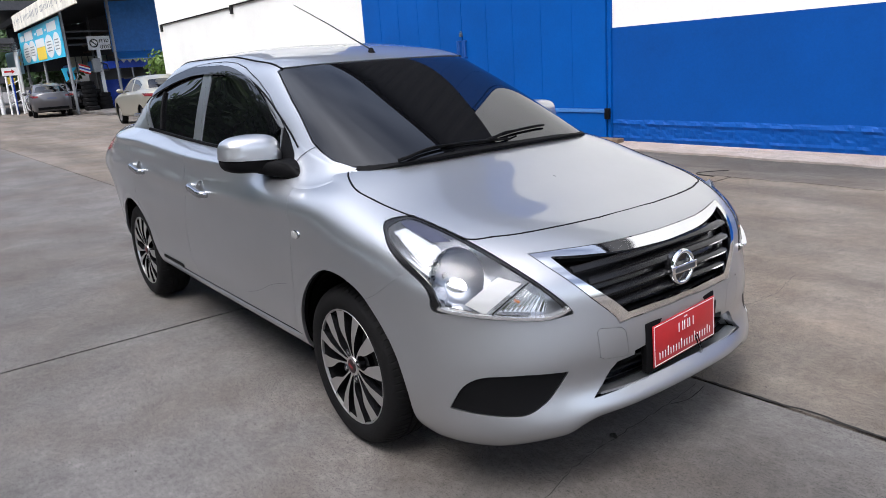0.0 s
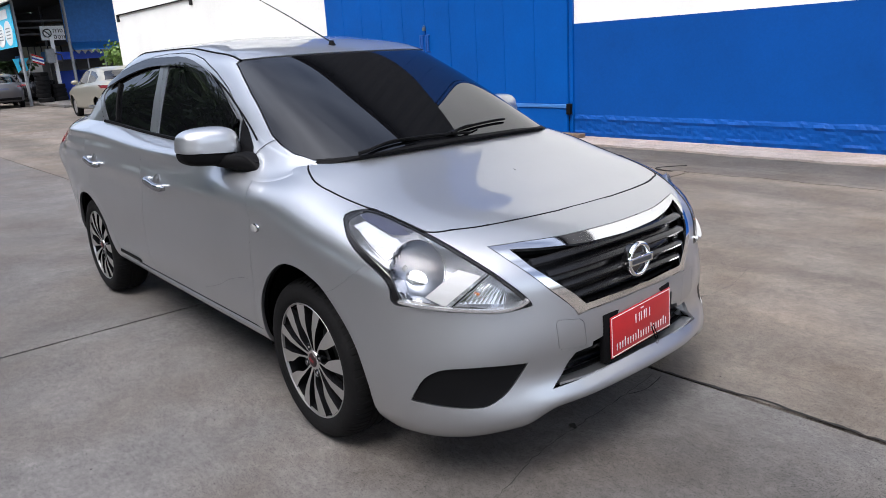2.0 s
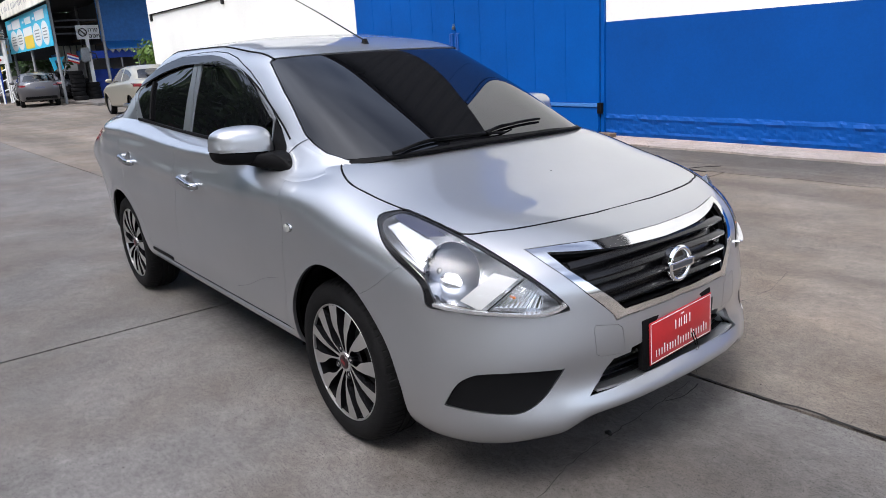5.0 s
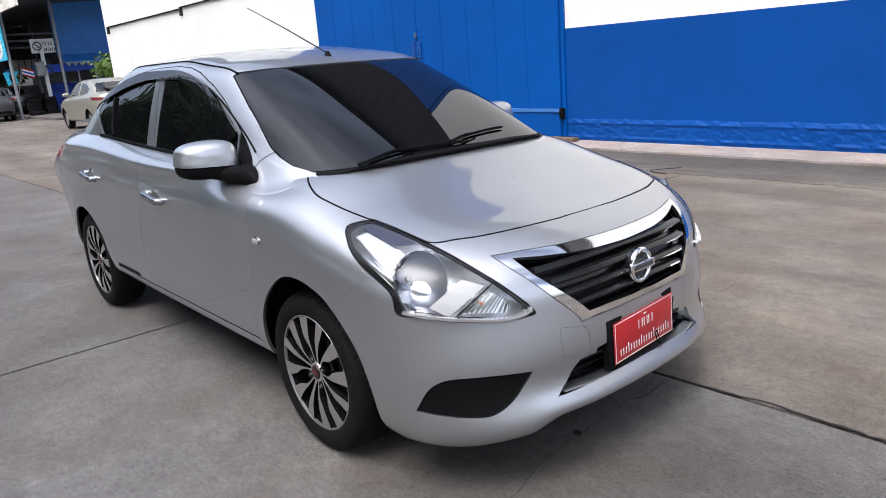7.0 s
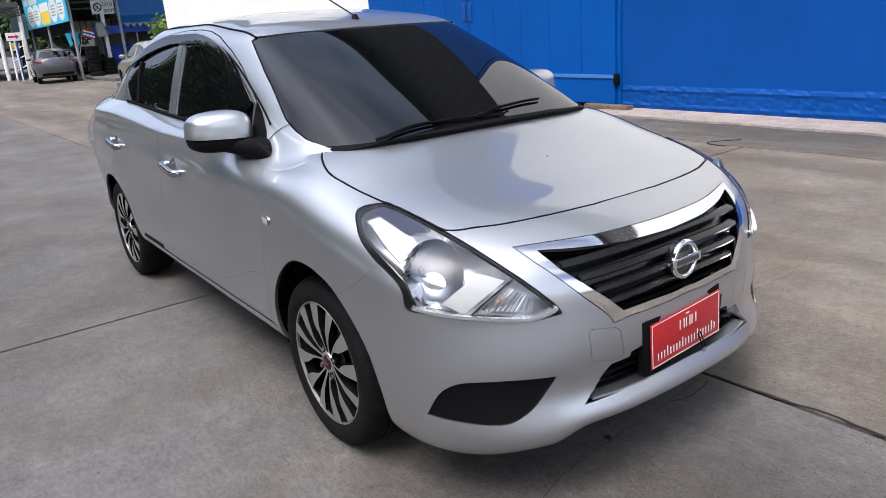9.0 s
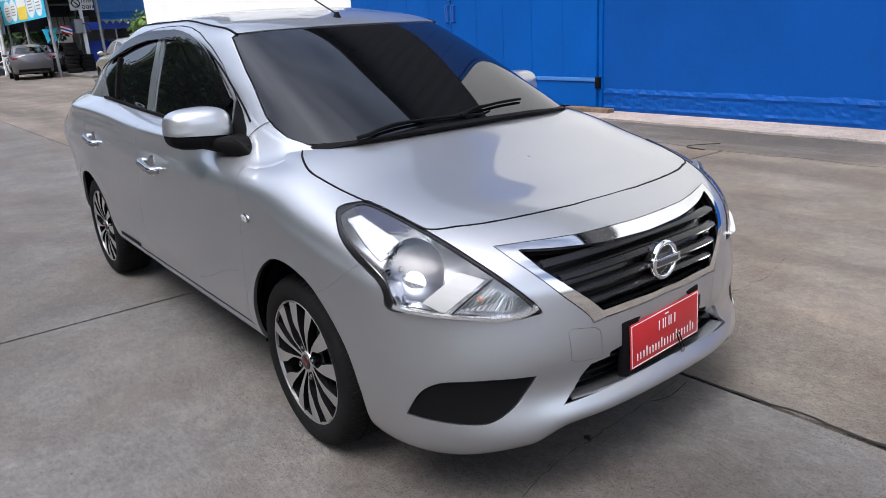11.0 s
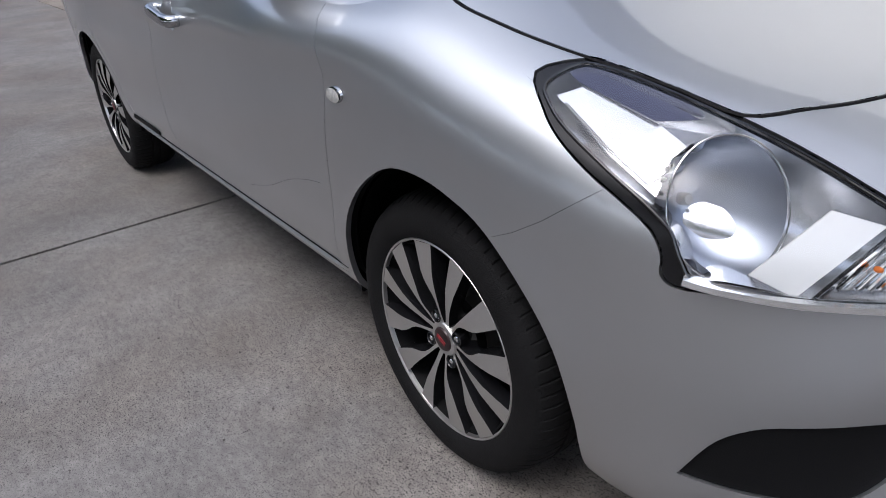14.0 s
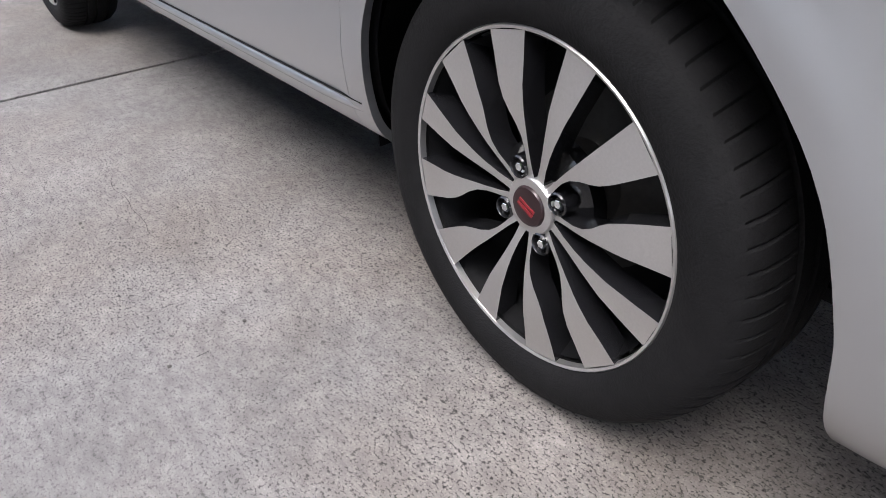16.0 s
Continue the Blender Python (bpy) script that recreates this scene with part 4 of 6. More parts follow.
    line = [swept(p) - n * 0.012 for p in ((0.664, -0.676, 0.637), (0.703, -0.562, 0.716))]
    part("divider", sided(tube(line, 0.0026, 6), left), GLOSS_BLACK, lamp, "dark line beside the turn signal")
    part("divider", sided(tube([p + Vector((0.006, 0.004, 0.001)) for p in line], 0.0022, 6), left), CHROME, lamp)
    crest = [swept(p) - n * 0.012 for p in ((0.285, -0.742, 0.834), (0.389, -0.758, 0.788), (0.455, -0.757, 0.757), (0.470, -0.734, 0.774))]
    part("crest", sided(tube(crest, 0.0022, 6), left), STEEL, lamp, "grey step in the upper reflector")
    edge = smooth_path([(0.532, -0.775, 0.648), (0.573, -0.752, 0.640), (0.653, -0.688, 0.627), (0.738, -0.574, 0.610), (0.766, -0.510, 0.612), (0.778, -0.474, 0.626)], False, 6)
    part("trim_strip", sided(add_strip(bmesh.new(), [swept(p) - n * 0.003 + Vector((0, 0, 0.004)) for p in edge], 0.022, 0.009), left), LAMP_WHITE, lamp, "silver strip")

# rain visors over the side windows
visors = dome(CABIN_ROWS, -1.7, 80, 30, 110, 10)
for f in visors.faces:
    f[visors.faces.layers.int["panel"]] = ROOF
carve(visors, side([(-0.655, 1.138), (-0.723, 1.176), (-0.80, 1.218), (-0.885, 1.260), (-0.97, 1.296), (-1.052, 1.328), (-1.15, 1.358), (-1.251, 1.382), (-1.35, 1.398), (-1.45, 1.407), (-1.668, 1.408), (-1.648, 1.370), (-1.50, 1.368), (-1.40, 1.364), (-1.30, 1.348), (-1.19, 1.320), (-1.07, 1.283), (-0.965, 1.245), (-0.88, 1.207), (-0.80, 1.170), (-0.73, 1.132), (-0.67, 1.103)]), SIDE, FRAME_F)
carve(visors, side([(-1.675, 1.410), (-1.83, 1.410), (-1.98, 1.400), (-2.12, 1.382), (-2.26, 1.354), (-2.38, 1.318), (-2.47, 1.284), (-2.46, 1.262), (-2.36, 1.284), (-2.25, 1.308), (-2.12, 1.334), (-1.99, 1.352), (-1.83, 1.368), (-1.655, 1.372)]), SIDE, FRAME_R)
for left in (False, True):
    panel("rain_visor", visors, (FRAME_F,), SMOKE, car, "smoked black rain visor over the front window", flip=left, sink=-0.016, gap=0, deep=0.010)
    panel("rain_visor", visors, (FRAME_R,), SMOKE, car, "smoked black rain visor over the rear window", flip=left, sink=-0.014, gap=0, deep=0.010)
visors.free()

# the hollow sweep from each fender up to the windscreen pillar
high, low = [], []
for y, z in ((-0.612, 1.001), (-0.652, 1.016), (-0.660, 1.034), (-0.662, 1.055), (-0.660, 1.078), (-0.656, 1.100)):
    high.append(cabin_tree.ray_cast(Vector((2, y, z)), Vector((-1, 0, 0))))
for x, y in ((-0.150, -0.640), (-0.178, -0.722), (-0.235, -0.765), (-0.310, -0.782), (-0.39, -0.780), (-0.46, -0.775)):
    low.append(body_tree.ray_cast(Vector((x, y, 3)), Vector((0, 0, -1))))
ha, la = smooth_path([h[0] for h in high], False, 6), smooth_path([h[0] for h in low], False, 6)
hn, low_n = smooth_path([h[1] for h in high], False, 6), smooth_path([h[1] for h in low], False, 6)
sweep = bmesh.new()
rows = []
for a, b, na, nb in zip(ha, la, hn, low_n):
    na, nb = na.normalized(), nb.normalized()
    na, nb = (na if na.z > 0 else -na), (nb if nb.z > 0 else -nb)
    d = b - a
    c0, c1 = a + (d - na * d.dot(na)) * 0.42, b - (d - nb * d.dot(nb)) * 0.42
    row = []
    for k in range(15):
        t = k / 14
        off = 0.0012 - 0.003 * (1 if k in (0, 14) else 0)
        p = a * (1 - t) ** 3 + c0 * 3 * t * (1 - t) ** 2 + c1 * 3 * t * t * (1 - t) + b * t ** 3
        row.append(p + na.lerp(nb, t).normalized() * off)
    rows.append(row)
verts = [[sweep.verts.new(p) for p in row] for row in rows]
for a, b in zip(verts, verts[1:]):
    for k in range(14):
        sweep.faces.new((a[k], b[k], b[k + 1], a[k + 1]))
bmesh.ops.recalc_face_normals(sweep, faces=sweep.faces)
if sum((f.normal.z for f in sweep.faces)) < 0:
    bmesh.ops.reverse_faces(sweep, faces=sweep.faces)
pillar_seam = [cabin_tree.find_nearest(p)[0] + Vector((0.001, -0.002, 0.001)) for p in smooth_path([(-0.461, -0.705, 1.010), (-0.445, -0.690, 1.035), (-0.415, -0.672, 1.062), (-0.375, -0.655, 1.085)], False, 6)]
for left in (False, True):
    part("pillar_base", sided(sweep.copy(), left), PAINT, car, angle=80)
    part("pillar_seam", sided(tube(pillar_seam, 0.0011, 6), left), BLACK_TRIM, car, "thin dark seam at the pillar's foot")
sweep.free()

# a black tube puts the shade of the gap round the hood into colour
hood_edge = []
for p in smooth_path([(x, y, 0) for x, y in HOOD_LINE], False, 4):
    hit = body_tree.ray_cast(Vector((p.x, min(p.y, -1e-4), 3)), Vector((0, 0, -1)))
    hood_edge.append(hit[0] + Vector((0, 0, -0.0012)))
hood_edge = [Vector((p.x, p.y, p.z)) for p in hood_edge] + [Vector((p.x, -p.y, p.z)) for p in reversed(hood_edge)]
part("hood_seal", tube(hood_edge, 0.0032, 6), BLACK_TRIM, car, "black gap round the hood")

# window rubber along the belt, drip line and screen
for left in (False, True):
    belt = []
    for x in np.linspace(-0.60, -2.36, 30):
        sill = body_tree.ray_cast(Vector((x, -0.732, 3)), Vector((0, 0, -1)))[0]
        glass = cabin_tree.ray_cast(Vector((x, -2, sill.z + 0.010)), Vector((0, 1, 0)))[0]
        belt.append(glass + Vector((0, -0.005, 0)))
    part("belt_seal", sided(add_strip(bmesh.new(), belt, 0.012, 0.014), left), BLACK_TRIM, car, "black window seal")
    pillar = smooth_path([(-2.152, 0, 1.075), (-2.19, 0, 1.16), (-2.25, 0, 1.32)], False, 6)
    pillar = [cabin_tree.find_nearest(Vector((p.x, -0.68, p.z)))[0] + Vector((0, -0.003, 0)) for p in pillar]
    part("window_divider", sided(tube(pillar, 0.010, 6), left), BLACK_TRIM, car, "black window divider")
    gutter = [cabin_tree.find_nearest(Vector((p.x, -0.64, p.z)))[0] + Vector((0, -0.001, 0.001)) for p in smooth_path([(x, 0, z) for x, z in drip[1:16]], False, 4)]
    part("door_seal", sided(tube(gutter, 0.0042, 6), left), BLACK_TRIM, car, "black seal round the door tops")
    ditch = [screen_at(x, -0.515 + 0.02 * t, 0.001) for t, x in zip(np.linspace(0, 1, 26), np.linspace(-0.885, -2.45, 26))]
    part("roof_moulding", sided(add_strip(bmesh.new(), ditch, 0.012, 0.005), left), BLACK_TRIM, car, "black roof moulding")

# black strips added on the sills and a seal round each headlamp lens
REPEATER = mat("repeater_lens", (0.40, 0.40, 0.39), 0.30, coat=0.6, grain=0.4, scale=120)
way = Vector(LAMP_WAY).normalized()
lens_seal = []
for p in lens_line + lens_line[:1]:
    hit = body_tree.ray_cast(Vector(p) + way * 0.4, -way)
    if hit[0] is not None:
        lens_seal.append(hit[0])
sill_strip = [side_at(x, z, 0.003) for x, z in zip(np.linspace(-2.10, -1.76, 10), spline(((-2.10, 0.366), (-1.85, 0.366), (-1.52, 0.350)))(np.linspace(-2.10, -1.76, 10)))]
for left in (False, True):
    part("lens_seal", sided(tube(lens_seal, 0.0026, 6, False), left), GLOSS_BLACK, car, "thin black headlamp seal")
    part("sill_guard", sided(add_strip(bmesh.new(), sill_strip, 0.006, 0.016), left), BLACK_TRIM, car, "black strip on the sill before the rear wheel")

# the rounded sill edge and the dark gap above it
sill_edge = [side_at(x, 0.333, -0.003) for x in np.linspace(-0.325, -2.10, 30)]
sill_gap = [side_at(x, 0.3465, 0.0006) for x in np.linspace(-0.335, -1.80, 26)]
for left in (False, True):
    part("sill_edge", sided(tube(sill_edge, [0.003, 0.007] + [0.0095] * 26 + [0.008, 0.005], 12), left), PAINT, car, "rounded silver sill edge")
    part("sill_gap", sided(tube(sill_gap, [0.0008] + [0.0022] * 24 + [0.0015], 6), left), BLACK_TRIM, car, "dark gap above the sill")

# a fine scratch low on the front door
scratch = smooth_path([side_at(x, z, 0.0006) for x, z in ((-0.858, 0.411), (-0.70, 0.455), (-0.575, 0.505), (-0.461, 0.537), (-0.385, 0.550))], False, 6)
part("scratch", tube(scratch, [0.0002] + [0.0005] * (len(scratch) - 2) + [0.0002], 5), SILVER, car, "fine pale scratch on the door")

# wipers, antenna, repeaters, handles
for ends, pivot, grip in ((((-0.030, -0.46), (-0.004, 0.04)), (-0.012, -0.50), 0.45), (((-0.015, -0.10), (-0.068, 0.30)), (-0.008, -0.06), 0.55)):
    (x0, y0), (x1, y1) = ends
    wiper = part("wiper", tube([screen_at(x0 + (x1 - x0) * t - 0.010 * math.sin(t * math.pi), y0 + (y1 - y0) * t, 0.007) for t in np.linspace(0, 1, 14)], [0.004] + [0.0055] * 12 + [0.004], 6), BLACK_TRIM, car, "black windscreen wiper")
    mx, my = x0 + (x1 - x0) * grip, y0 + (y1 - y0) * grip
    arm = [screen_at(pivot[0] + (mx - pivot[0]) * t, pivot[1] + (my - pivot[1]) * t, 0.012 + 0.010 * math.sin(t * math.pi)) for t in np.linspace(0, 1, 8)]
    part("wiper_arm", tube(arm, [0.007, 0.007, 0.006, 0.005, 0.005, 0.004, 0.004, 0.004], 8), BLACK_TRIM, wiper)
ab = screen_at(-0.945, 0.0)
antenna = part("antenna_base", add_lathe(bmesh.new(), [(0.0, 0.022), (0.010, 0.020), (0.016, 0.004), (0.022, -0.004), (0.0, -0.01)], 20, "z", ab), BLACK_TRIM, car, "black roof aerial")
part("antenna_rod", tube([ab + Vector((-0.005, 0, 0.014)), ab + Vector((-0.40, 0, 0.163)), ab + Vector((-0.775, 0, 0.295))], [0.004, 0.003, 0.0022], 8), GLOSS_BLACK, antenna)
for left in (False, True):
    c = side_at(-0.244, 0.776)
    bm = bmesh.new()
    add_lathe(bm, [(0.0, -0.009), (0.6, -0.008), (0.9, -0.005), (1.0, 0.003)], 28, "y")
    for v in bm.verts:
        v.co = Vector((v.co.x * 0.031 + v.co.z * 0.004, v.co.y, v.co.z * 0.018)) + c
    rep = part("side_repeater", sided(bm, left), HANDLE_CHROME, car, "small oval chrome and clear side repeater")
    bm = add_lathe(bmesh.new(), [(0.0, -0.0085), (0.7, -0.008), (1.0, -0.0065)], 24, "y")
    for v in bm.verts:
        v.co = Vector((v.co.x * 0.026, v.co.y - 0.0015, v.co.z * 0.0145)) + c
    part("lens", sided(bm, left), REPEATER, rep, "clear ribbed lens")
    for hx, hz in ((-1.235, 0.845), (-2.245, 0.872)):
        c = side_at(hx + 0.06, hz)
        c.x = hx
        cup = add_lathe(bmesh.new(), [(0.0, 0.016), (0.45, 0.0145), (0.75, 0.010), (0.93, 0.004), (1.0, -0.0006), (1.05, -0.0004), (1.05, 0.004)], 32, "y")
        for v in cup.verts:
            deep, at = v.co.y, (c.x - 0.005 + v.co.x * 0.050, c.z - 0.002 + v.co.z * 0.046)
            v.co = side_at(*at, -deep)
        part("handle_cup", sided(cup, left), PAINT, car, "hollow behind the door handle")
        path = smooth_path([c + Vector((-0.088, 0.004, 0.011)), c + Vector((-0.084, -0.020, 0.011)), c + Vector((-0.060, -0.029, 0.009)), c + Vector((0.0, -0.031, 0.0)), c + Vector((0.060, -0.029, -0.008)), c + Vector((0.082, -0.020, -0.010)), c + Vector((0.086, 0.004, -0.010))], False, 4)
        bm = add_tube(bmesh.new(), path, [0.013] + [0.0165] * (len(path) - 2) + [0.013], 16)
        for v in bm.verts:
            v.co = Vector((v.co.x, max(v.co.y, c.y - 0.043), c.z + (v.co.z - c.z) * 1.05))
        part("door_handle", sided(bm, left), HANDLE_CHROME, car, "chrome door handle")

# door mirrors
for left in (False, True):
    bm = bmesh.new()
    bmesh.ops.create_uvsphere(bm, u_segments=40, v_segments=28, radius=1)
    for v in bm.verts:
        x, y, z = v.co
        e = 3.3 if z > 0 else 4.0
        k = (abs(x) ** e + abs(y) ** e + abs(z) ** e) ** (1 / e)
        x, y, z = x / k, y / k, z / k
        depth = 0.095 if x > 0 else 0.045
        v.co = Vector((-0.655 + x * depth + 0.02 * y, -0.822 + y * 0.116, 1.051 + z * (0.077 - 0.006 * max(0, -y))))
    low = bm.copy()
    bmesh.ops.bisect_plane(bm, geom=bm.verts[:] + bm.edges[:] + bm.faces[:], plane_co=(0, -0.83, 1.029), plane_no=(0, -0.057, -1), clear_outer=True)
    bmesh.ops.bisect_plane(low, geom=low.verts[:] + low.edges[:] + low.faces[:], plane_co=(0, -0.83, 1.025), plane_no=(0, 0.057, 1), clear_outer=True)
    bmesh.ops.scale(low, vec=(0.97, 0.985, 1), verts=low.verts, space=Matrix.Translation((0.655, 0.822, 0)))
    mirror = part("door_mirror", sided(bm, left), PAINT, car, "silver door mirror with black base")
    part("mirror_base", sided(low, left), BLACK_TRIM, mirror, "black mirror base")
    # a broad arm on a foot that lies on the door's corner
    arm = bmesh.new()
    rings = []
    for p, hz, hy in (((-0.640, -0.810, 0.998), 0.026, 0.034), ((-0.600, -0.792, 0.994), 0.027, 0.034), ((-0.560, -0.775, 0.990), 0.029, 0.032), ((-0.510, -0.755, 0.986), 0.032, 0.028), ((-0.455, -0.738, 0.980), 0.032, 0.022), ((-0.415, -0.725, 0.970), 0.022, 0.014)):
        rings.append([arm.verts.new((p[0] + 0.3 * hy * math.cos(k * math.tau / 16), p[1] + hy * math.cos(k * math.tau / 16), p[2] + hz * math.sin(k * math.tau / 16))) for k in range(16)])
    for a, b in zip(rings, rings[1:]):
        for k in range(16):
            arm.faces.new((a[k], a[(k + 1) % 16], b[(k + 1) % 16], b[k]))
    arm.faces.new(rings[0])
    arm.faces.new(rings[-1])
    bmesh.ops.recalc_face_normals(arm, faces=arm.faces)
    part("mirror_arm", sided(arm, left), BLACK_TRIM, mirror, "black mirror arm")
    foot = bmesh.new()
    rim = smooth_path([(-0.590, 0, 0.975), (-0.575, 0, 1.012), (-0.52, 0, 1.022), (-0.465, 0, 1.016), (-0.420, 0, 0.990), (-0.390, 0, 0.962), (-0.400, 0, 0.945), (-0.46, 0, 0.948), (-0.54, 0, 0.958)], True, 4)
    rings = []
    for grow, y in ((0.86, -0.002), (0.97, 0.006), (1.02, 0.018), (1.05, 0.070)):
        rings.append([foot.verts.new((-0.485 + (p.x + 0.485) * grow, -0.735 + 0.23 * (p.x + 0.387) + y, 0.980 + (p.z - 0.980) * grow)) for p in rim])
    for a, b in zip(rings, rings[1:]):
        for k in range(len(rim)):
            n2 = (k + 1) % len(rim)
            foot.faces.new((a[k], a[n2], b[n2], b[k]))
    foot.faces.new(rings[0])
    bmesh.ops.recalc_face_normals(foot, faces=foot.faces)
    part("mirror_foot", sided(foot, left), BLACK_TRIM, mirror, "black mirror foot", angle=60)
    part("mirror_glass", sided(box((-0.701, -0.895, 1.000), (-0.697, -0.755, 1.095), 0.001), left), CHROME, mirror, "mirror glass")

# wheels
def spoke(angle, edges):
    """One spoke between two edge lines given as (radius, angle) rows; its face is machined, its flanks are black."""
    bm = bmesh.new()
    rows = []
    for (r0, a0), (r1, a1) in edges:
        r = 0.5 * (r0 + r1)
        face = -0.784 - 0.012 * min(1.0, (r - 0.03) / 0.12) - 0.006 * math.sin(min(1.0, (r - 0.03) / 0.17) * math.pi)
        row = []
        for rr, aa in ((r0, a0), (r1, a1)):
            t = radians(angle + aa)
            for y in (face, face + 0.034):
                row.append(bm.verts.new((rr * math.cos(t), y, rr * math.sin(t))))
        rows.append(row)
    for p, q in zip(rows, rows[1:]):
        f = bm.faces.new((p[0], p[2], q[2], q[0]))
        f.material_index = 0
        for k in ((0, 1), (2, 3)):
            g = bm.faces.new((p[k[0]], p[k[1]], q[k[1]], q[k[0]]))
            g.material_index = 1
        bm.faces.new((p[1], p[3], q[3], q[1])).material_index = 1
    bmesh.ops.recalc_face_normals(bm, faces=bm.faces)
    return bm


def flank_edges(s):
    return [((0.030, s * 30), (0.030, s * 12)), ((0.042, s * 30), (0.042, s * 17)), ((0.056, s * 26.5), (0.056, s * 19.5)), ((0.075, s * 25.5), (0.075, s * 20.5)), ((0.092, s * 27), (0.092, s * 21.0)), ((0.108, s * 30.5), (0.108, s * 21.5)), ((0.122, s * 34), (0.122, s * 22)), ((0.136, s * 36.2), (0.136, s * 22.2)), ((0.155, s * 37.2), (0.155, s * 22.4)), ((0.180, s * 37.6), (0.180, s * 22.5)), ((0.214, s * 37.8), (0.214, s * 22.6))]


middle_edges = [((0.030, -14), (0.030, 14)), ((0.044, -7.5), (0.044, 7.5)), ((0.062, -4.8), (0.062, 4.8)), ((0.085, -4.2), (0.085, 4.2)), ((0.105, -4.5), (0.105, 4.5)), ((0.140, -5.2), (0.140, 5.2)), ((0.175, -5.6), (0.175, 5.6)), ((0.214, -5.8), (0.214, 5.8))]


def wheel(parent):
    w = new("wheel")
    w.parent = parent
    # tyre with shoulder notches and grooves
    bm = bmesh.new()
    sides = 576
    prof = [(0.212, -0.775), (0.2185, -0.796), (0.226, -0.802), (0.245, -0.806), (0.265, -0.806), (0.283, -0.799), (0.291, -0.790), (0.299, -0.774), (0.303, -0.757), (0.305, -0.735), (0.305, -0.731), (0.298, -0.730), (0.298, -0.724), (0.306, -0.722), (0.306, -0.700), (0.298, -0.699), (0.298, -0.692), (0.306, -0.690), (0.305, -0.660), (0.298, -0.659), (0.298, -0.652), (0.305, -0.650), (0.299, -0.628), (0.285, -0.610), (0.250, -0.600), (0.207, -0.625)]
    rings = []
    for i, (r, y) in enumerate(prof):
        ring = []
        for k in range(sides):
            a = k * math.tau / sides
            rr = r - (0.0036 if (k % 8 == 0 and 7 <= i <= 9) else 0.0) - (0.0015 if (k % 8 == 0 and i == 6) else 0)
            ring.append(bm.verts.new((rr * math.cos(a + 0.5 * (y + 0.77)), y, rr * math.sin(a + 0.5 * (y + 0.77)))))
        rings.append(ring)
    for p, q in zip(rings, rings[1:]):
        for k in range(sides):
            bm.faces.new((p[k], p[(k + 1) % sides], q[(k + 1) % sides], q[k]))
    bmesh.ops.recalc_face_normals(bm, faces=bm.faces)
    part("tyre", bm, RUBBER, w, "black tyre", angle=30)
    rim = part("rim", add_lathe(bmesh.new(), [(0.2125, -0.788), (0.214, -0.797), (0.2175, -0.7985), (0.2205, -0.795), (0.2205, -0.780), (0.214, -0.770), (0.210, -0.765)], 96), MACHINED, w, "machined silver rim edge")
    part("barrel", add_lathe(bmesh.new(), [(0.208, -0.786), (0.198, -0.765), (0.185, -0.72), (0.180, -0.64), (0.0, -0.64)], 64), BLACK_TRIM, w, "gloss black wheel barrel")
    part("brake_disc", add_lathe(bmesh.new(), [(0.0, -0.690), (0.06, -0.692), (0.075, -0.680), (0.125, -0.680), (0.125, -0.665), (0.0, -0.665)], 48), BRAKE, w, "dark brake disc")
    part("hub", add_lathe(bmesh.new(), [(0.0, -0.768), (0.062, -0.768), (0.078, -0.760), (0.080, -0.740), (0.0, -0.740)], 48), GLOSS_BLACK, w, "gloss black hub")
    part("hub_face", add_lathe(bmesh.new(), [(0.0, -0.7905), (0.0285, -0.7905), (0.0365, -0.7895), (0.0385, -0.787), (0.0385, -0.768)], 48), MACHINED, w, "machined silver hub face")
    for q in range(4):
        base = 70 + q * 90
        for s in (-1, 0, 1):
            me = finish("spoke", spoke(base, flank_edges(s) if s else middle_edges), MACHINED, True, 25)
            me.materials.append(GLOSS_BLACK)
            ob = new("spoke", me)
            ob.parent = w
            ob["label"] = "machined silver spoke with black flanks"
        a = radians(base + 45)
        c = Vector((0.050 * math.cos(a), 0, 0.050 * math.sin(a)))
        part("lug_nut", add_lathe(bmesh.new(), [(0.0, -0.7900), (0.0055, -0.7895), (0.0085, -0.7860), (0.0095, -0.776), (0.0095, -0.768)], 6, "y", c), CHROME, w, "chrome lug nut")
        part("nut_seat", add_lathe(bmesh.new(), [(0.0118, -0.769), (0.0122, -0.7895), (0.0132, -0.7915), (0.0150, -0.7895), (0.0155, -0.768)], 28, "y", c), GLOSS_BLACK, w)
    part("centre_cap", add_lathe(bmesh.new(), [(0.0, -0.7955), (0.018, -0.7952), (0.0250, -0.7935), (0.0272, -0.7905), (0.0272, -0.780)], 40), mat("cap_dark", (0.020, 0.010, 0.011), 0.28, 0.2), w, "dark centre cap with a red mark")
    mark = bmesh.new()
    for y0, h in ((0.0025, 0.0035), (-0.0045, 0.0045)):
        add_box(mark, (-0.014, -0.7966, y0), (0.014, -0.7952, y0 + h))
    bmesh.ops.rotate(mark, matrix=Matrix.Rotation(radians(25), 3, "Y"), verts=mark.verts)
    part("cap_mark", mark, RED_CAP, w, "red mark")
    return w


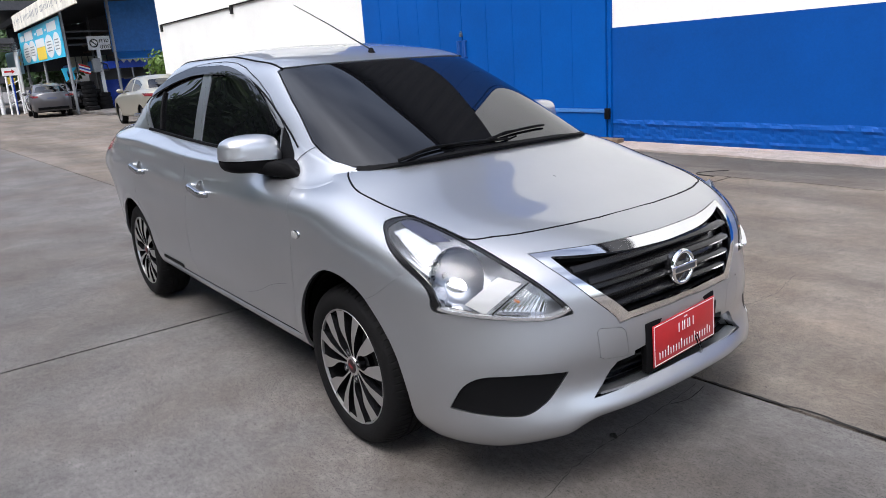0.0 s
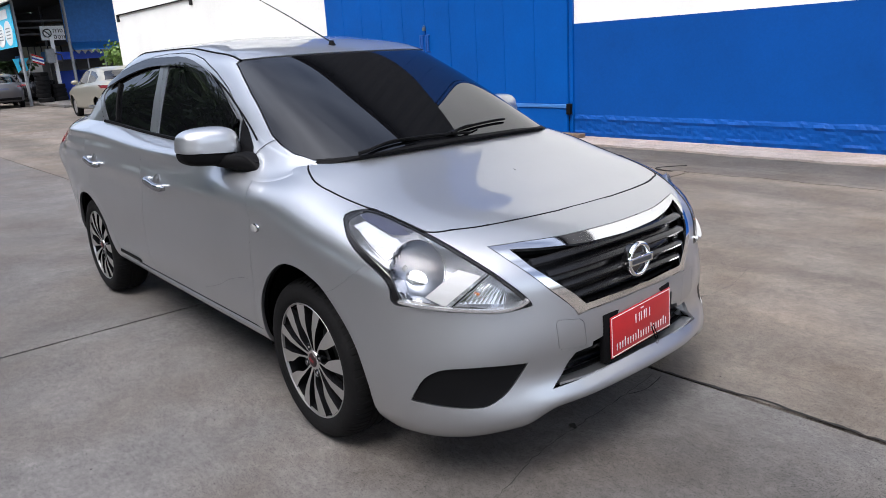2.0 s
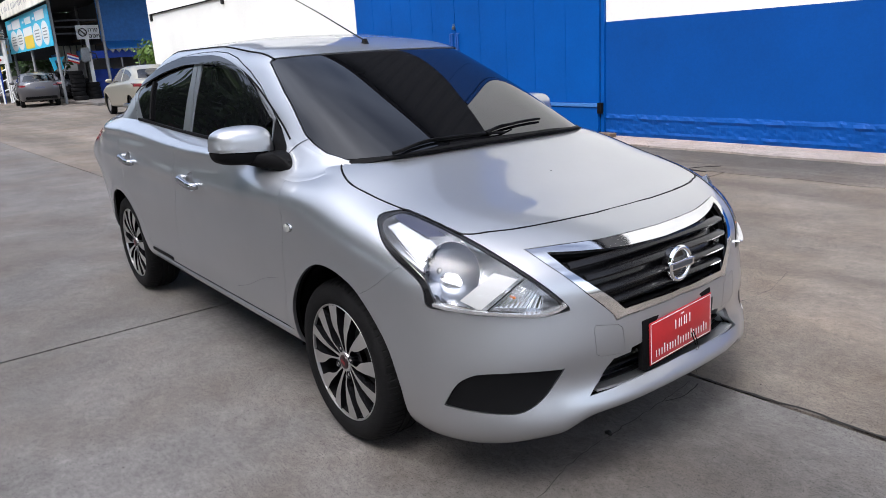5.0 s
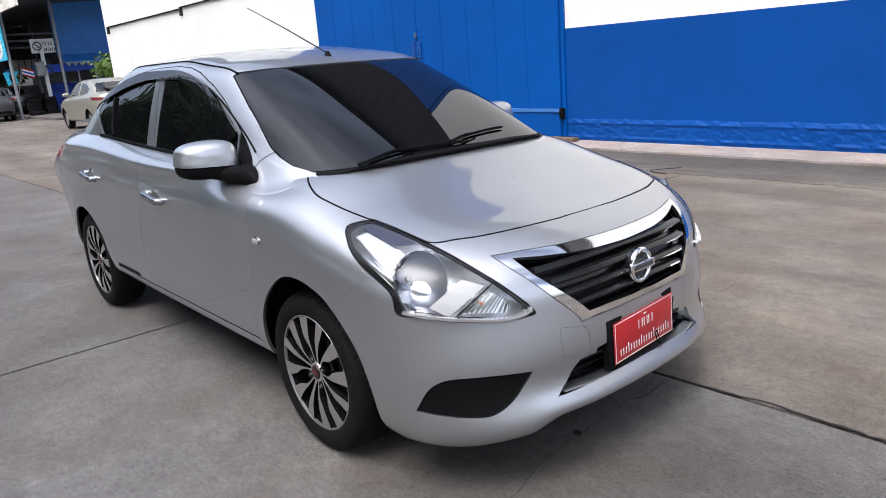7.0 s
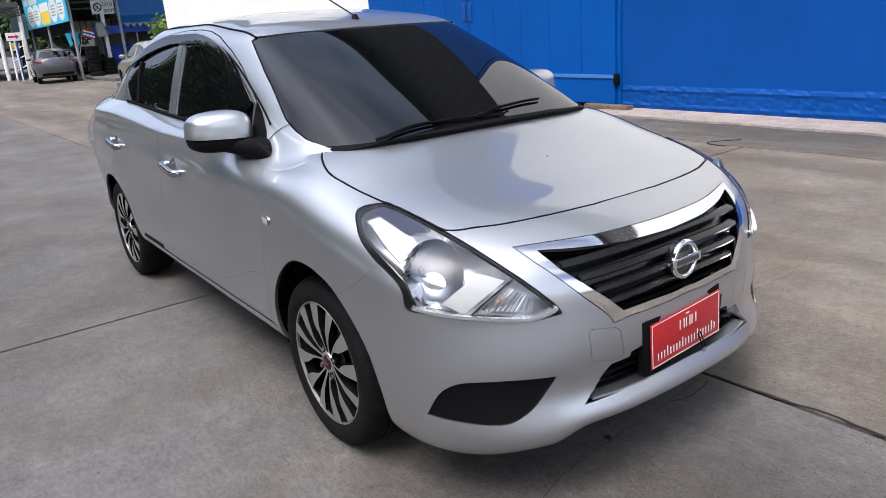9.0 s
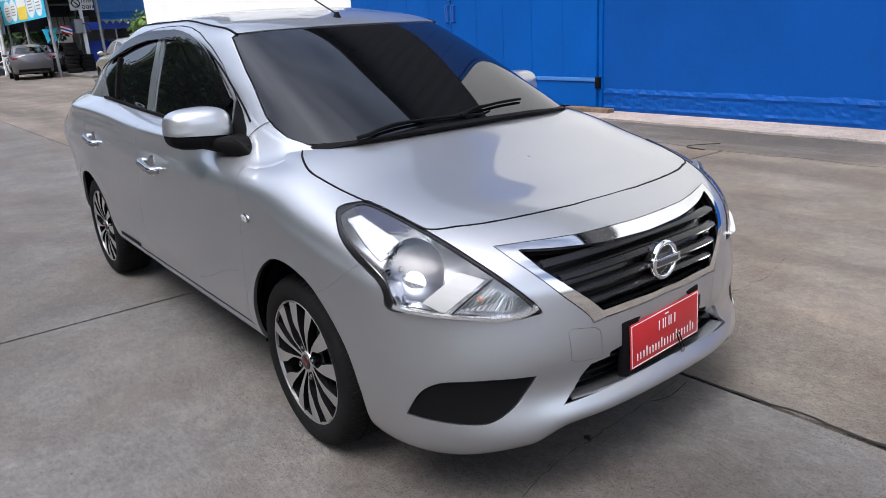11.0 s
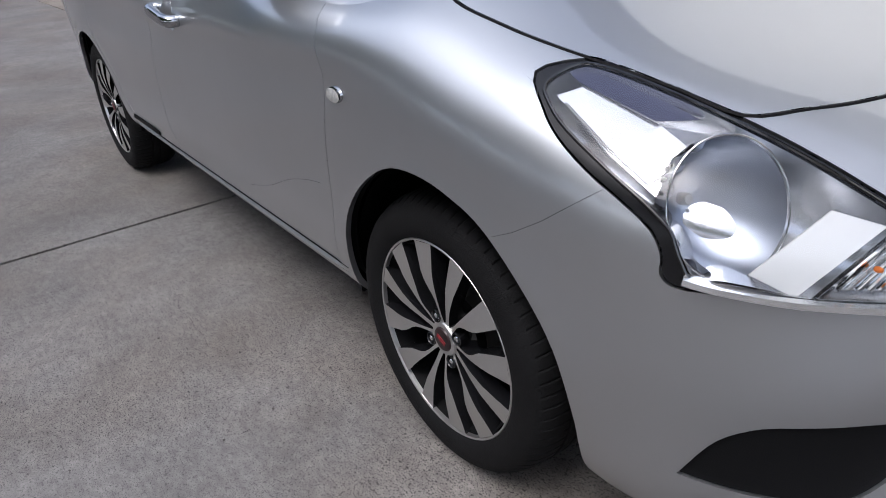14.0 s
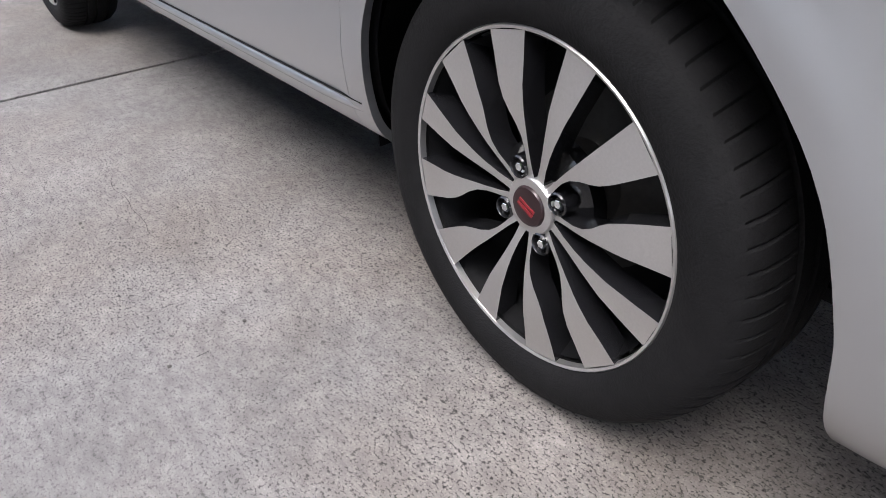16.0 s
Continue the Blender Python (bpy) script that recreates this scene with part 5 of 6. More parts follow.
front_right = wheel(car)
front_right.matrix_local = Matrix.Translation((0, -0.011, 0.305))
for m in (pose(-2.6, -0.011, 0.305, 0, 37, 0), pose(0, 0.011, 0.305, 0, 20, 180), pose(-2.6, 0.011, 0.305, 0, 65, 180)):
    copy_thing(front_right, m)
for left in (False, True):
    for cx, r in ((0.022, 0.375), (-2.585, 0.36)):
        bm = bmesh.new()
        arcs = arc_points(cx, 0.30, r, -6, 186, 30)
        a = [bm.verts.new((x, -0.79, z)) for x, z in arcs]
        b = [bm.verts.new((x, -0.50, z)) for x, z in arcs]
        for k in range(30):
            bm.faces.new((a[k], b[k], b[k + 1], a[k + 1]))
        bm.faces.new(b)
        bmesh.ops.solidify(bm, geom=bm.faces[:], thickness=0.004)
        part("wheel_arch_liner", sided(bm, left), BLACK_TRIM, car, "black wheel arch liner")
part("underbody", box((-3.30, -0.66, 0.262), (0.42, 0.66, 0.285), 0.01), BLACK_TRIM, car, "black underbody")
part("radiator", box((0.60, -0.45, 0.25), (0.66, 0.45, 0.76), 0.01), BLACK_TRIM, car)
part("boot_spoiler", add_strip(bmesh.new(), [Vector((-3.42 - 0.05 * (1 - (y / 0.6) ** 2), y, 1.125)) for y in np.linspace(-0.5, 0.5, 21)], 0.10, 0.018), PAINT, car, "silver boot spoiler")


# ---- the yard: ground ----
WALL_Y = 6.55
solo("ground", box((-400, -300, -0.30), (300, 300, -0.06)), CONCRETE, "wide grey concrete yard reaching the horizon", "ground", kind="structure")


def joint_y(x):
    return 0.508 + 0.0215 * (x - 0.5)


floor = thing("floor", "worn grey concrete yard slabs with open joints and stains", "floor", kind="structure")
rng = random.Random(4)
JX = -1.86
for x0, x1 in ((-110.0, JX - 0.0105), (JX + 0.0105, 40.0)):
    for upper in (False, True):
        # the edges along the joints are worn and uneven
        bm = bmesh.new()
        xs = [x0] + [x for x in np.arange(math.ceil(x0 * 4) / 4, x1, 0.25) if x0 < x < x1 and -12 < x < 8] + [x1]
        edge = []
        for x in xs:
            j = rng.uniform(-0.005, 0.004) + (0.012 if x > 0 else 0.008)
            edge.append((x, joint_y(x) + (j if upper else -j)))
        outer = WALL_Y if upper else -60.0
        add_prism(bm, edge + [(x1, outer), (x0, outer)], "z", -0.06, 0.0)
        part("slab", bm, SANDY_CONCRETE if upper else CONCRETE, floor, smooth=False)
part("joint_bed", box((-110, -60, -0.0598), (40, WALL_Y, -0.050)), JOINT, floor, "dark dirt in the joints", smooth=False)


def crack(points, width, seed):
    """A fine crack: a thin dark line of uneven width on the slab."""
    r = random.Random(seed)
    line = []
    for a, b in zip(points, points[1:]):
        k = max(2, int((Vector(b) - Vector(a)).length / 0.03))
        for i in range(k):
            line.append(Vector(a).lerp(Vector(b), i / k) + Vector((r.uniform(-0.005, 0.005), r.uniform(-0.005, 0.005))))
    bm = bmesh.new()
    rows = []
    for i, p in enumerate(line):
        d = (line[min(i + 1, len(line) - 1)] - line[max(i - 1, 0)]).normalized()
        s = Vector((-d.y, d.x)) * width * r.uniform(0.3, 1.0)
        rows.append([bm.verts.new((p.x + s.x, p.y + s.y, 0.0022)), bm.verts.new((p.x - s.x, p.y - s.y, 0.0022))])
    for a, b in zip(rows, rows[1:]):
        bm.faces.new((a[0], a[1], b[1], b[0]))
    bmesh.ops.recalc_face_normals(bm, faces=bm.faces)
    return bm


part("crack", crack([(0.78, -0.70), (0.72, -0.50), (0.68, -0.37), (0.66, -0.22), (0.64, 0.0), (0.63, 0.2), (0.60, 0.49)], 0.0016, 1), JOINT, floor, "hairline crack", smooth=False)
part("crack", crack([(0.58, 0.53), (0.42, 0.95), (0.25, 1.44), (0.27, 1.71), (0.18, 2.1)], 0.0018, 2), JOINT, floor, smooth=False)
part("crack", crack([(0.55, 0.515), (0.81, 0.522), (1.06, 0.545), (1.4, 0.535), (1.9, 0.55)], 0.009, 3), JOINT, floor, smooth=False)
part("crack", crack([(-1.219, -1.033), (-1.071, -1.064), (-0.933, -1.064), (-0.814, -1.068), (-0.735, -1.073)], 0.0006, 4), JOINT, floor, smooth=False)
part("crack", crack([(-0.378, -1.146), (-0.384, -1.106)], 0.0009, 5), JOINT, floor, smooth=False)
part("crack", crack([(0.63, 0.24), (0.663, 0.308), (0.649, 0.416), (0.62, 0.50)], 0.003, 6), JOINT, floor, smooth=False)
rs = random.Random(8)
pebbles = bmesh.new()
for k in range(160):
    x, y = rs.uniform(-1.5, 1.8), rs.choice((rs.uniform(-1.9, -0.9), rs.uniform(0.6, 3.5), rs.uniform(-0.5, 0.6)))
    r = rs.uniform(0.0015, 0.005)
    bmesh.ops.create_icosphere(pebbles, subdivisions=1, radius=r, matrix=Matrix.Translation((x, y, r * 0.3)) @ Matrix.Diagonal((1, rs.uniform(0.5, 1), 0.5, 1)))
solo("gravel", pebbles, mat("pebble", (0.06, 0.055, 0.05), 0.9), "small dark crumbs of gravel on the concrete", "gravel", kind="stuff")
solo("pebble", tube([(0.628, -0.112, 0.004), (0.642, -0.108, 0.007), (0.655, -0.113, 0.004)], [0.006, 0.009, 0.005], 8), JOINT, "small dark stone lying on the concrete", "stone", smooth=True)
hose = smooth_path([(-2.02, 4.70, 0.006), (-2.18, 4.71, 0.006), (-2.27, 4.78, 0.006), (-2.22, 4.90, 0.006), (-2.08, 5.08, 0.006)], False, 6)
solo("wire", tube(hose, 0.006, 6), JOINT, "bent black wire lying on the concrete", "wire", smooth=True)
dirt = bmesh.new()
rd = random.Random(15)
near_edge = [(x, 4.75 + 0.3 * noise.noise(Vector((x * 0.6, 2, 0))) + 0.1 * noise.noise(Vector((x * 4, 2, 0)))) for x in np.arange(14, -4.81, -0.12)]
add_prism(dirt, near_edge + [(-4.8, WALL_Y), (14.0, WALL_Y)], "z", 0.0002, 0.0045)
solo("dirt_strip", dirt, DIRTY_CONCRETE, "rough dirty concrete with brown streaks before the wall", "pavement", kind="structure")
strip = bmesh.new()
rk = random.Random(5)
front = [(x, 5.86 + 0.14 * noise.noise(Vector((x * 0.9, 0, 7))) + 0.05 * noise.noise(Vector((x * 6, 0, 7)))) for x in np.arange(14, -5.01, -0.1)]
add_prism(strip, front + [(-5.0, WALL_Y), (14.0, WALL_Y)], "z", 0.0046, 0.028)
solo("pavement", strip, STRIP_CONCRETE, "pale pinkish concrete strip along the wall foot", "pavement", kind="structure")

# ---- the warehouse ----
wall = thing("wall_north", "warehouse wall painted blue below and cream white above", "wall", kind="structure")
GX0, GX1, GTOP = -11.5, -4.93, 7.38
part("lower_wall", box((GX1 + 0.07, WALL_Y, 0), (16, WALL_Y + 0.3, 1.63)), BLUE_WALL, wall, "blue lower wall", smooth=False)
part("upper_wall", box((GX1 + 0.07, WALL_Y + 0.004, 1.63), (16, WALL_Y + 0.3, 7.45)), WHITE_WALL, wall, "cream white upper wall", smooth=False)
part("lower_wall", box((-25.5, WALL_Y, 0), (GX0, WALL_Y + 0.3, 1.46)), BLUE_WALL, wall, smooth=False)
part("upper_wall", box((-25.5, WALL_Y + 0.004, 1.46), (GX0, WALL_Y + 0.3, 7.45)), WHITE_WALL, wall, smooth=False)
part("end_wall", box((-25.5, WALL_Y + 0.3, 0), (-25.2, 30, 7.45)), WHITE_WALL, wall, smooth=False)
part("end_wall", box((15.7, WALL_Y + 0.3, 0), (16, 30, 7.45)), WHITE_WALL, wall, smooth=False)
# uneven plaster at the wall foot
foot = bmesh.new()
rows = []
for x in np.arange(GX1 + 0.09, 12, 0.03):
    row = [foot.verts.new((x, WALL_Y - 0.001, 0.34 + 0.02 * noise.noise(Vector((x * 3, 0, 2)))))]
    for k in range(10):
        z = 0.315 - k * 0.034
        ridge = math.exp(-((z - 0.285 - 0.018 * noise.noise(Vector((x * 2.3, 4, 0)))) / 0.016) ** 2) + 0.8 * math.exp(-((z - 0.075 - 0.02 * noise.noise(Vector((x * 2.9, 8, 0)))) / 0.02) ** 2)
        lump = noise.noise(Vector((x * 9, z * 22, 1))) + 0.7 * noise.noise(Vector((x * 21, z * 45, 5)))
        row.append(foot.verts.new((x, WALL_Y - max(0.001, 0.010 + 0.022 * ridge * (0.6 + 0.8 * noise.noise(Vector((x * 5, 3, 3)))) + 0.010 * lump), max(z + 0.006 * lump, 0.002))))
    rows.append(row)
for a, b in zip(rows, rows[1:]):
    for k in range(10):
        foot.faces.new((a[k], a[k + 1], b[k + 1], b[k]))
bmesh.ops.recalc_face_normals(foot, faces=foot.faces)
part("wall_foot", foot, BLUE_WALL, wall, "rough blue plaster at the wall foot", smooth=False)
for x0, x1, z in ((-25.15, -18.75, 3.20), (-18.62, -12.2, 3.24)):
    part("ledge", box((x0, WALL_Y - 0.07, z), (x1, WALL_Y, z + 0.05)), WHITE_WALL, wall, "thin cream ledge", smooth=False)
    # near-black strip paints the shadow line under the ledge
    part("ledge_shadow_gap", box((x0, WALL_Y - 0.05, z - 0.03), (x1, WALL_Y - 0.001, z)), JOINT, wall, smooth=False)
    # near-black return carries the painted shadow line down at the end
    part("downstand", box((x0, WALL_Y - 0.06, z - 0.24), (x0 + 0.12, WALL_Y, z - 0.03)), JOINT, wall, smooth=False)
# dark sheet cladding above the painted wall, with a narrow roof edge
eave = thing("roof", "dark corrugated metal cladding and roof edge of the warehouse", "roof", kind="structure")
SHEET = mat("roof_sheet", (0.022, 0.022, 0.024), 0.6, spec=0.2, grain=0.2, scale=8, stain=0.3)
bm = bmesh.new()
rows = []
for x in np.arange(-25.5, 16.01, 0.095):
    d = 0.012 * math.sin(x / 0.38 * math.tau)
    rows.append([bm.verts.new((x, WALL_Y + 0.01 + d, 7.45)), bm.verts.new((x, WALL_Y + 0.01 + d, 9.75)), bm.verts.new((x, WALL_Y + 0.25, 9.75)), bm.verts.new((x, WALL_Y + 0.25, 7.45))])
for a, b in zip(rows, rows[1:]):
    for k in range(4):
        bm.faces.new((a[k], a[(k + 1) % 4], b[(k + 1) % 4], b[k]))
bmesh.ops.recalc_face_normals(bm, faces=bm.faces)
part("cladding", bm, SHEET, eave, smooth=False)
part("roof_edge", prism([(WALL_Y - 0.28, 9.72), (WALL_Y + 8.0, 10.6), (WALL_Y + 8.0, 10.66), (WALL_Y - 0.28, 9.80)], "x", -25.7, 16.2), SHEET, eave, smooth=False)
for x in np.arange(-25, 16, 3.4):
    part("bracket", prism([(WALL_Y - 0.22, 9.70), (WALL_Y, 9.70), (WALL_Y, 9.45)], "x", x, x + 0.08), SHEET, eave, smooth=False)

# sliding gate
GATE_BLUE = mat("gate_blue", (0.0016, 0.073, 0.325), 0.5, spec=0.2, grain=0.06, scale=30, stain=0.15, stain_scale=0.9, bump=0.1, bump_scale=60)
gate = thing("metal_gate", "large blue-painted sheet metal double gate, closed and bolted", "gate")
GY = WALL_Y - 0.06
MEET = -8.19
for x0, x1 in ((GX0 + 0.02, MEET - 0.006), (MEET + 0.006, GX1 - 0.01)):
    leaf = part("leaf", box((x0, GY, 0.49), (x1, GY + 0.05, GTOP), 0.004), GATE_BLUE, gate, "blue sheet metal leaf", smooth=False)
    part("rail", box((x0, GY - 0.03, 0.435), (x1, GY + 0.05, 0.488), 0.006), mat("rail_blue", (0.05, 0.17, 0.45), 0.45, grain=0.06, scale=30) if x0 < -10 else bpy.data.materials["rail_blue"], leaf, "paler blue bottom rail", smooth=False)
    part("kick_plate", box((x0, GY - 0.012, 0.075), (x1, GY + 0.04, 0.433), 0.004), GATE_BLUE, leaf, smooth=False)
    for t in (0.2, 0.4, 0.6, 0.8):
        x = x0 + (x1 - x0) * t
        part("seam", box((x - 0.012, GY - 0.006, 0.49), (x + 0.012, GY, GTOP)), GATE_BLUE, leaf, smooth=False)
for x in (MEET - 0.10, MEET + 0.06):
    bm = bmesh.new()
    add_tube(bm, [(x, GY - 0.002, 1.36), (x, GY - 0.05, 1.37), (x, GY - 0.05, 1.64), (x, GY - 0.002, 1.65)], 0.012, 8)
    add_tube(bm, [(x + 0.05, GY - 0.002, 1.36), (x + 0.05, GY - 0.05, 1.37), (x + 0.05, GY - 0.05, 1.64), (x + 0.05, GY - 0.002, 1.65)], 0.012, 8)
    part("pull_handle", bm, mat("handle_blue", (0.02, 0.08, 0.30), 0.4) if x < MEET else bpy.data.materials["handle_blue"], gate, "blue pull handle")
part("padlock", box((MEET - 0.03, GY - 0.05, 1.72), (MEET + 0.03, GY - 0.01, 1.78), 0.008), STEEL, gate, "grey padlock")
part("shackle", tube([(MEET - 0.02, GY - 0.03, 1.78), (MEET - 0.015, GY - 0.03, 1.81), (MEET + 0.015, GY - 0.03, 1.81), (MEET + 0.02, GY - 0.03, 1.78)], 0.006, 6), STEEL, gate)
part("guide_post", box((GX1 + 0.005, WALL_Y - 0.03, 0.05), (GX1 + 0.065, WALL_Y + 0.1, GTOP)), GATE_BLUE, gate, "blue guide post", smooth=False)
# a black block added for the stain low on the guide post
part("guide_roller", box((GX1 - 0.02, WALL_Y - 0.09, 0.34), (GX1 + 0.06, WALL_Y - 0.03, 0.50), 0.01), BLACK_TRIM, gate, "black stain low on the guide post")
# a near-black panel gives the gap under the gate its shade by colour
solo("gate_gap", box((GX0, WALL_Y + 0.1, 0.0), (GX1, WALL_Y + 0.2, 0.5)), JOINT, "near-black panel painted for the shade behind the gate foot", "wall", kind="structure")
solo("timber_block", box((-5.35, 6.28, 0.0), (-4.55, 6.42, 0.085), 0.008), mat("old_wood", (0.16, 0.11, 0.075), 0.8, grain=0.3, scale=30, stain=0.3, stain_scale=5), "weathered brown timber block beside the gate foot", "timber")


# ---- trees ----
BARK = mat("bark", (0.10, 0.075, 0.055), 0.9, grain=0.3, scale=15, bump=0.5, bump_scale=30)
LEAF = mat("leaf", (0.045, 0.085, 0.022), 0.55, grain=0.35, scale=3, stain=0.3, stain_scale=0.8)
LEAF_LIGHT = mat("leaf_light", (0.10, 0.17, 0.03), 0.5, grain=0.3, scale=4)


def tree(name, label, height, spread, seed, leaf, leaves=1400, size=0.22):
    r = random.Random(seed)
    t = thing(name, label, "tree" if height > 2.5 else "shrub")
    trunk = bmesh.new()
    h0 = height * 0.42
    add_tube(trunk, [(0, 0, -0.05), (0.06, 0.03, h0 * 0.5), (0.02, -0.05, h0), (0.1, 0.05, height * 0.7)], [0.05 * height ** 0.6, 0.042 * height ** 0.6, 0.036 * height ** 0.6, 0.012], 9)
    tips = []
    for k in range(7):
        a, l = r.uniform(0, math.tau), spread * r.uniform(0.45, 0.8)
        z0 = h0 * r.uniform(0.8, 1.15)
        tip = Vector((l * math.cos(a), l * math.sin(a), z0 + height * r.uniform(0.12, 0.42)))
        add_tube(trunk, [(0.03, 0, z0), tip * 0.5 + Vector((0, 0, z0 * 0.5)), tip], [0.02 * height ** 0.6, 0.012 * height ** 0.6, 0.006], 6)
        tips.append(tip)
    tips.append(Vector((0.1, 0.05, height * 0.82)))
    part("trunk", trunk, BARK, t)
    co, fs = [], []
    for k in range(leaves):
        c = r.choice(tips) + Vector((r.gauss(0, 1), r.gauss(0, 1), r.gauss(0, 0.8))) * spread * 0.26
        c.z = max(c.z, height * 0.22)
        d = Vector((r.gauss(0, 1), r.gauss(0, 1), r.gauss(0, 0.7))).normalized()
        a = d.orthogonal().normalized() * size * r.uniform(0.5, 1.1)
        b = d.cross(a) * 0.55
        i = len(co)
        co += [c - a, c + b, c + a, c - b]
        fs.append((i, i + 1, i + 2, i + 3))
    me = bpy.data.meshes.new("crown")
    me.from_pydata([tuple(c) for c in co], [], fs)
    me.materials.append(leaf)
    crown = new("crown", me)
    crown.parent = t
    return t


tall = tree("tree", "tall leafy green tree standing along the yard edge", 11.0, 3.4, 22, LEAF, 7500, 0.28)
tall.matrix_basis = pose(-24.0, -11.5, 0)
big = tree("tree", "leafy green tree standing along the yard edge", 9.0, 3.2, 21, LEAF, 5200, 0.26)
big.matrix_basis = pose(-15.2, -12.4, 0)
rt = random.Random(3)
for k, x in enumerate((-53.5, -48.0, -43.0, -38.5, -33.5, -29.0, -19.5, -10.8)):
    copy_thing(tall, pose(x, -11.8 + rt.uniform(-0.6, 0.6), 0, 0, 0, rt.uniform(0, 360)))
for k, x in enumerate((-6.0, -1.2, 3.8, 8.5, 13.0, 18.0)):
    copy_thing(tall, pose(x, -13.2 + rt.uniform(-0.6, 0.6), 0, 0, 0, rt.uniform(0, 360)))
low = tree("tree", "broad bushy green tree standing along the yard edge", 8.5, 3.2, 23, LEAF, 6500, 0.26)
low.matrix_basis = pose(-9.5, -9.4, 0)
for k, x in enumerate((-6.2, -3.0, 0.2, 3.4, 6.6, 9.8, 13.0)):
    copy_thing(low, pose(x, -9.4 + rt.uniform(-0.5, 0.5), 0, 0, 0, rt.uniform(0, 360)))
for k, x in enumerate((-40.0, -26.0, -8.0, 5.0, 15.0)):
    copy_thing(big, pose(x, -18.5 + rt.uniform(-0.8, 0.8), 0, 0, 0, rt.uniform(0, 360)))
for k, y in enumerate((-14, -8.5, -3.5, 1.0, 5.0, 9.0, 13.5)):
    copy_thing(tall if k % 2 else big, pose(-84 + rt.uniform(-4, 4), y, 0, 0, 0, rt.uniform(0, 360)))
bush = tree("bush", "dense dark green roadside tree far behind the yard", 7.0, 3.4, 27, LEAF, 5200, 0.36)
bush.matrix_basis = pose(-80.5, -6.0, 0)
for k in range(9):
    copy_thing(bush, pose(-80.5 + rt.uniform(-1.5, 1.5), -3.4 + 2.4 * k, rt.uniform(-0.8, -0.3), 0, 0, rt.uniform(0, 360)))
for k, x in enumerate((-66, -58, -50)):
    copy_thing(big, pose(x, 15 + k, 0, 0, 0, 50 * k))
shrub = tree("shrub", "bright green leafy shrub beside the wall end", 2.4, 1.0, 31, LEAF_LIGHT, 1600, 0.12)
shrub.matrix_basis = pose(-30.5, 8.1, 0)

# ---- cars further off ----
far_body = dome(BODY_ROWS, -1.15, 44, 26, 64, 16)
carve(far_body, side([(p.x, p.z) for p in front_arch[::3]] + [(0.382, 0.05)]), SIDE, HOLE)
carve(far_body, side([(-2.22, 0.0)] + arc_points(-2.585, 0.29, 0.365, -10, 190, 12) + [(-2.95, 0.0)]), SIDE, HOLE)
carve(far_body, [(-4, y, z) for y, z in ((-0.55, 0.955), (-0.80, 0.975), (-0.80, 0.885), (-0.64, 0.875), (-0.55, 0.90))], (-1, 0, 0), REAR_LAMP)
carve(far_body, [(-4, y, z) for y, z in ((0.02, 0.80), (-0.20, 0.80), (-0.20, 0.88), (0.02, 0.88))], (-1, 0, 0), CHROME_RING, (QUARTER,))
far_cabin = dome(CABIN_ROWS, -1.7, 36, 20, 50, 14)
fl = far_cabin.faces.layers.int["panel"]
for f in far_cabin.faces:
    f[fl] = ROOF
carve(far_cabin, side([(-0.62, 0.94), (-0.66, 1.130), (-0.94, 1.282), (-1.25, 1.376), (-1.57, 1.390), (-1.50, 0.94)]), SIDE, GLASS_F)
carve(far_cabin, side([(-1.62, 0.94), (-1.70, 1.385), (-2.2, 1.335), (-2.58, 1.21), (-2.45, 1.08), (-2.33, 0.94)]), SIDE, GLASS_R)
carve(far_cabin, [(1, y, z) for y, z in ((0.02, 0.9), (-0.64, 0.9), (-0.64, 1.08), (-0.55, 1.33), (-0.50, 1.385), (0.02, 1.391))], FRONT, WINDSHIELD, (ROOF,))
carve(far_cabin, [(-4, y, z) for y, z in ((0.02, 1.11), (-0.60, 1.11), (-0.58, 1.15), (-0.49, 1.33), (-0.42, 1.36), (0.02, 1.375))], (-1, 0, 0), REAR_GLASS, (ROOF,))


DULL_RED = mat("dull_red_lens", (0.13, 0.012, 0.016), 0.25, coat=0.4)


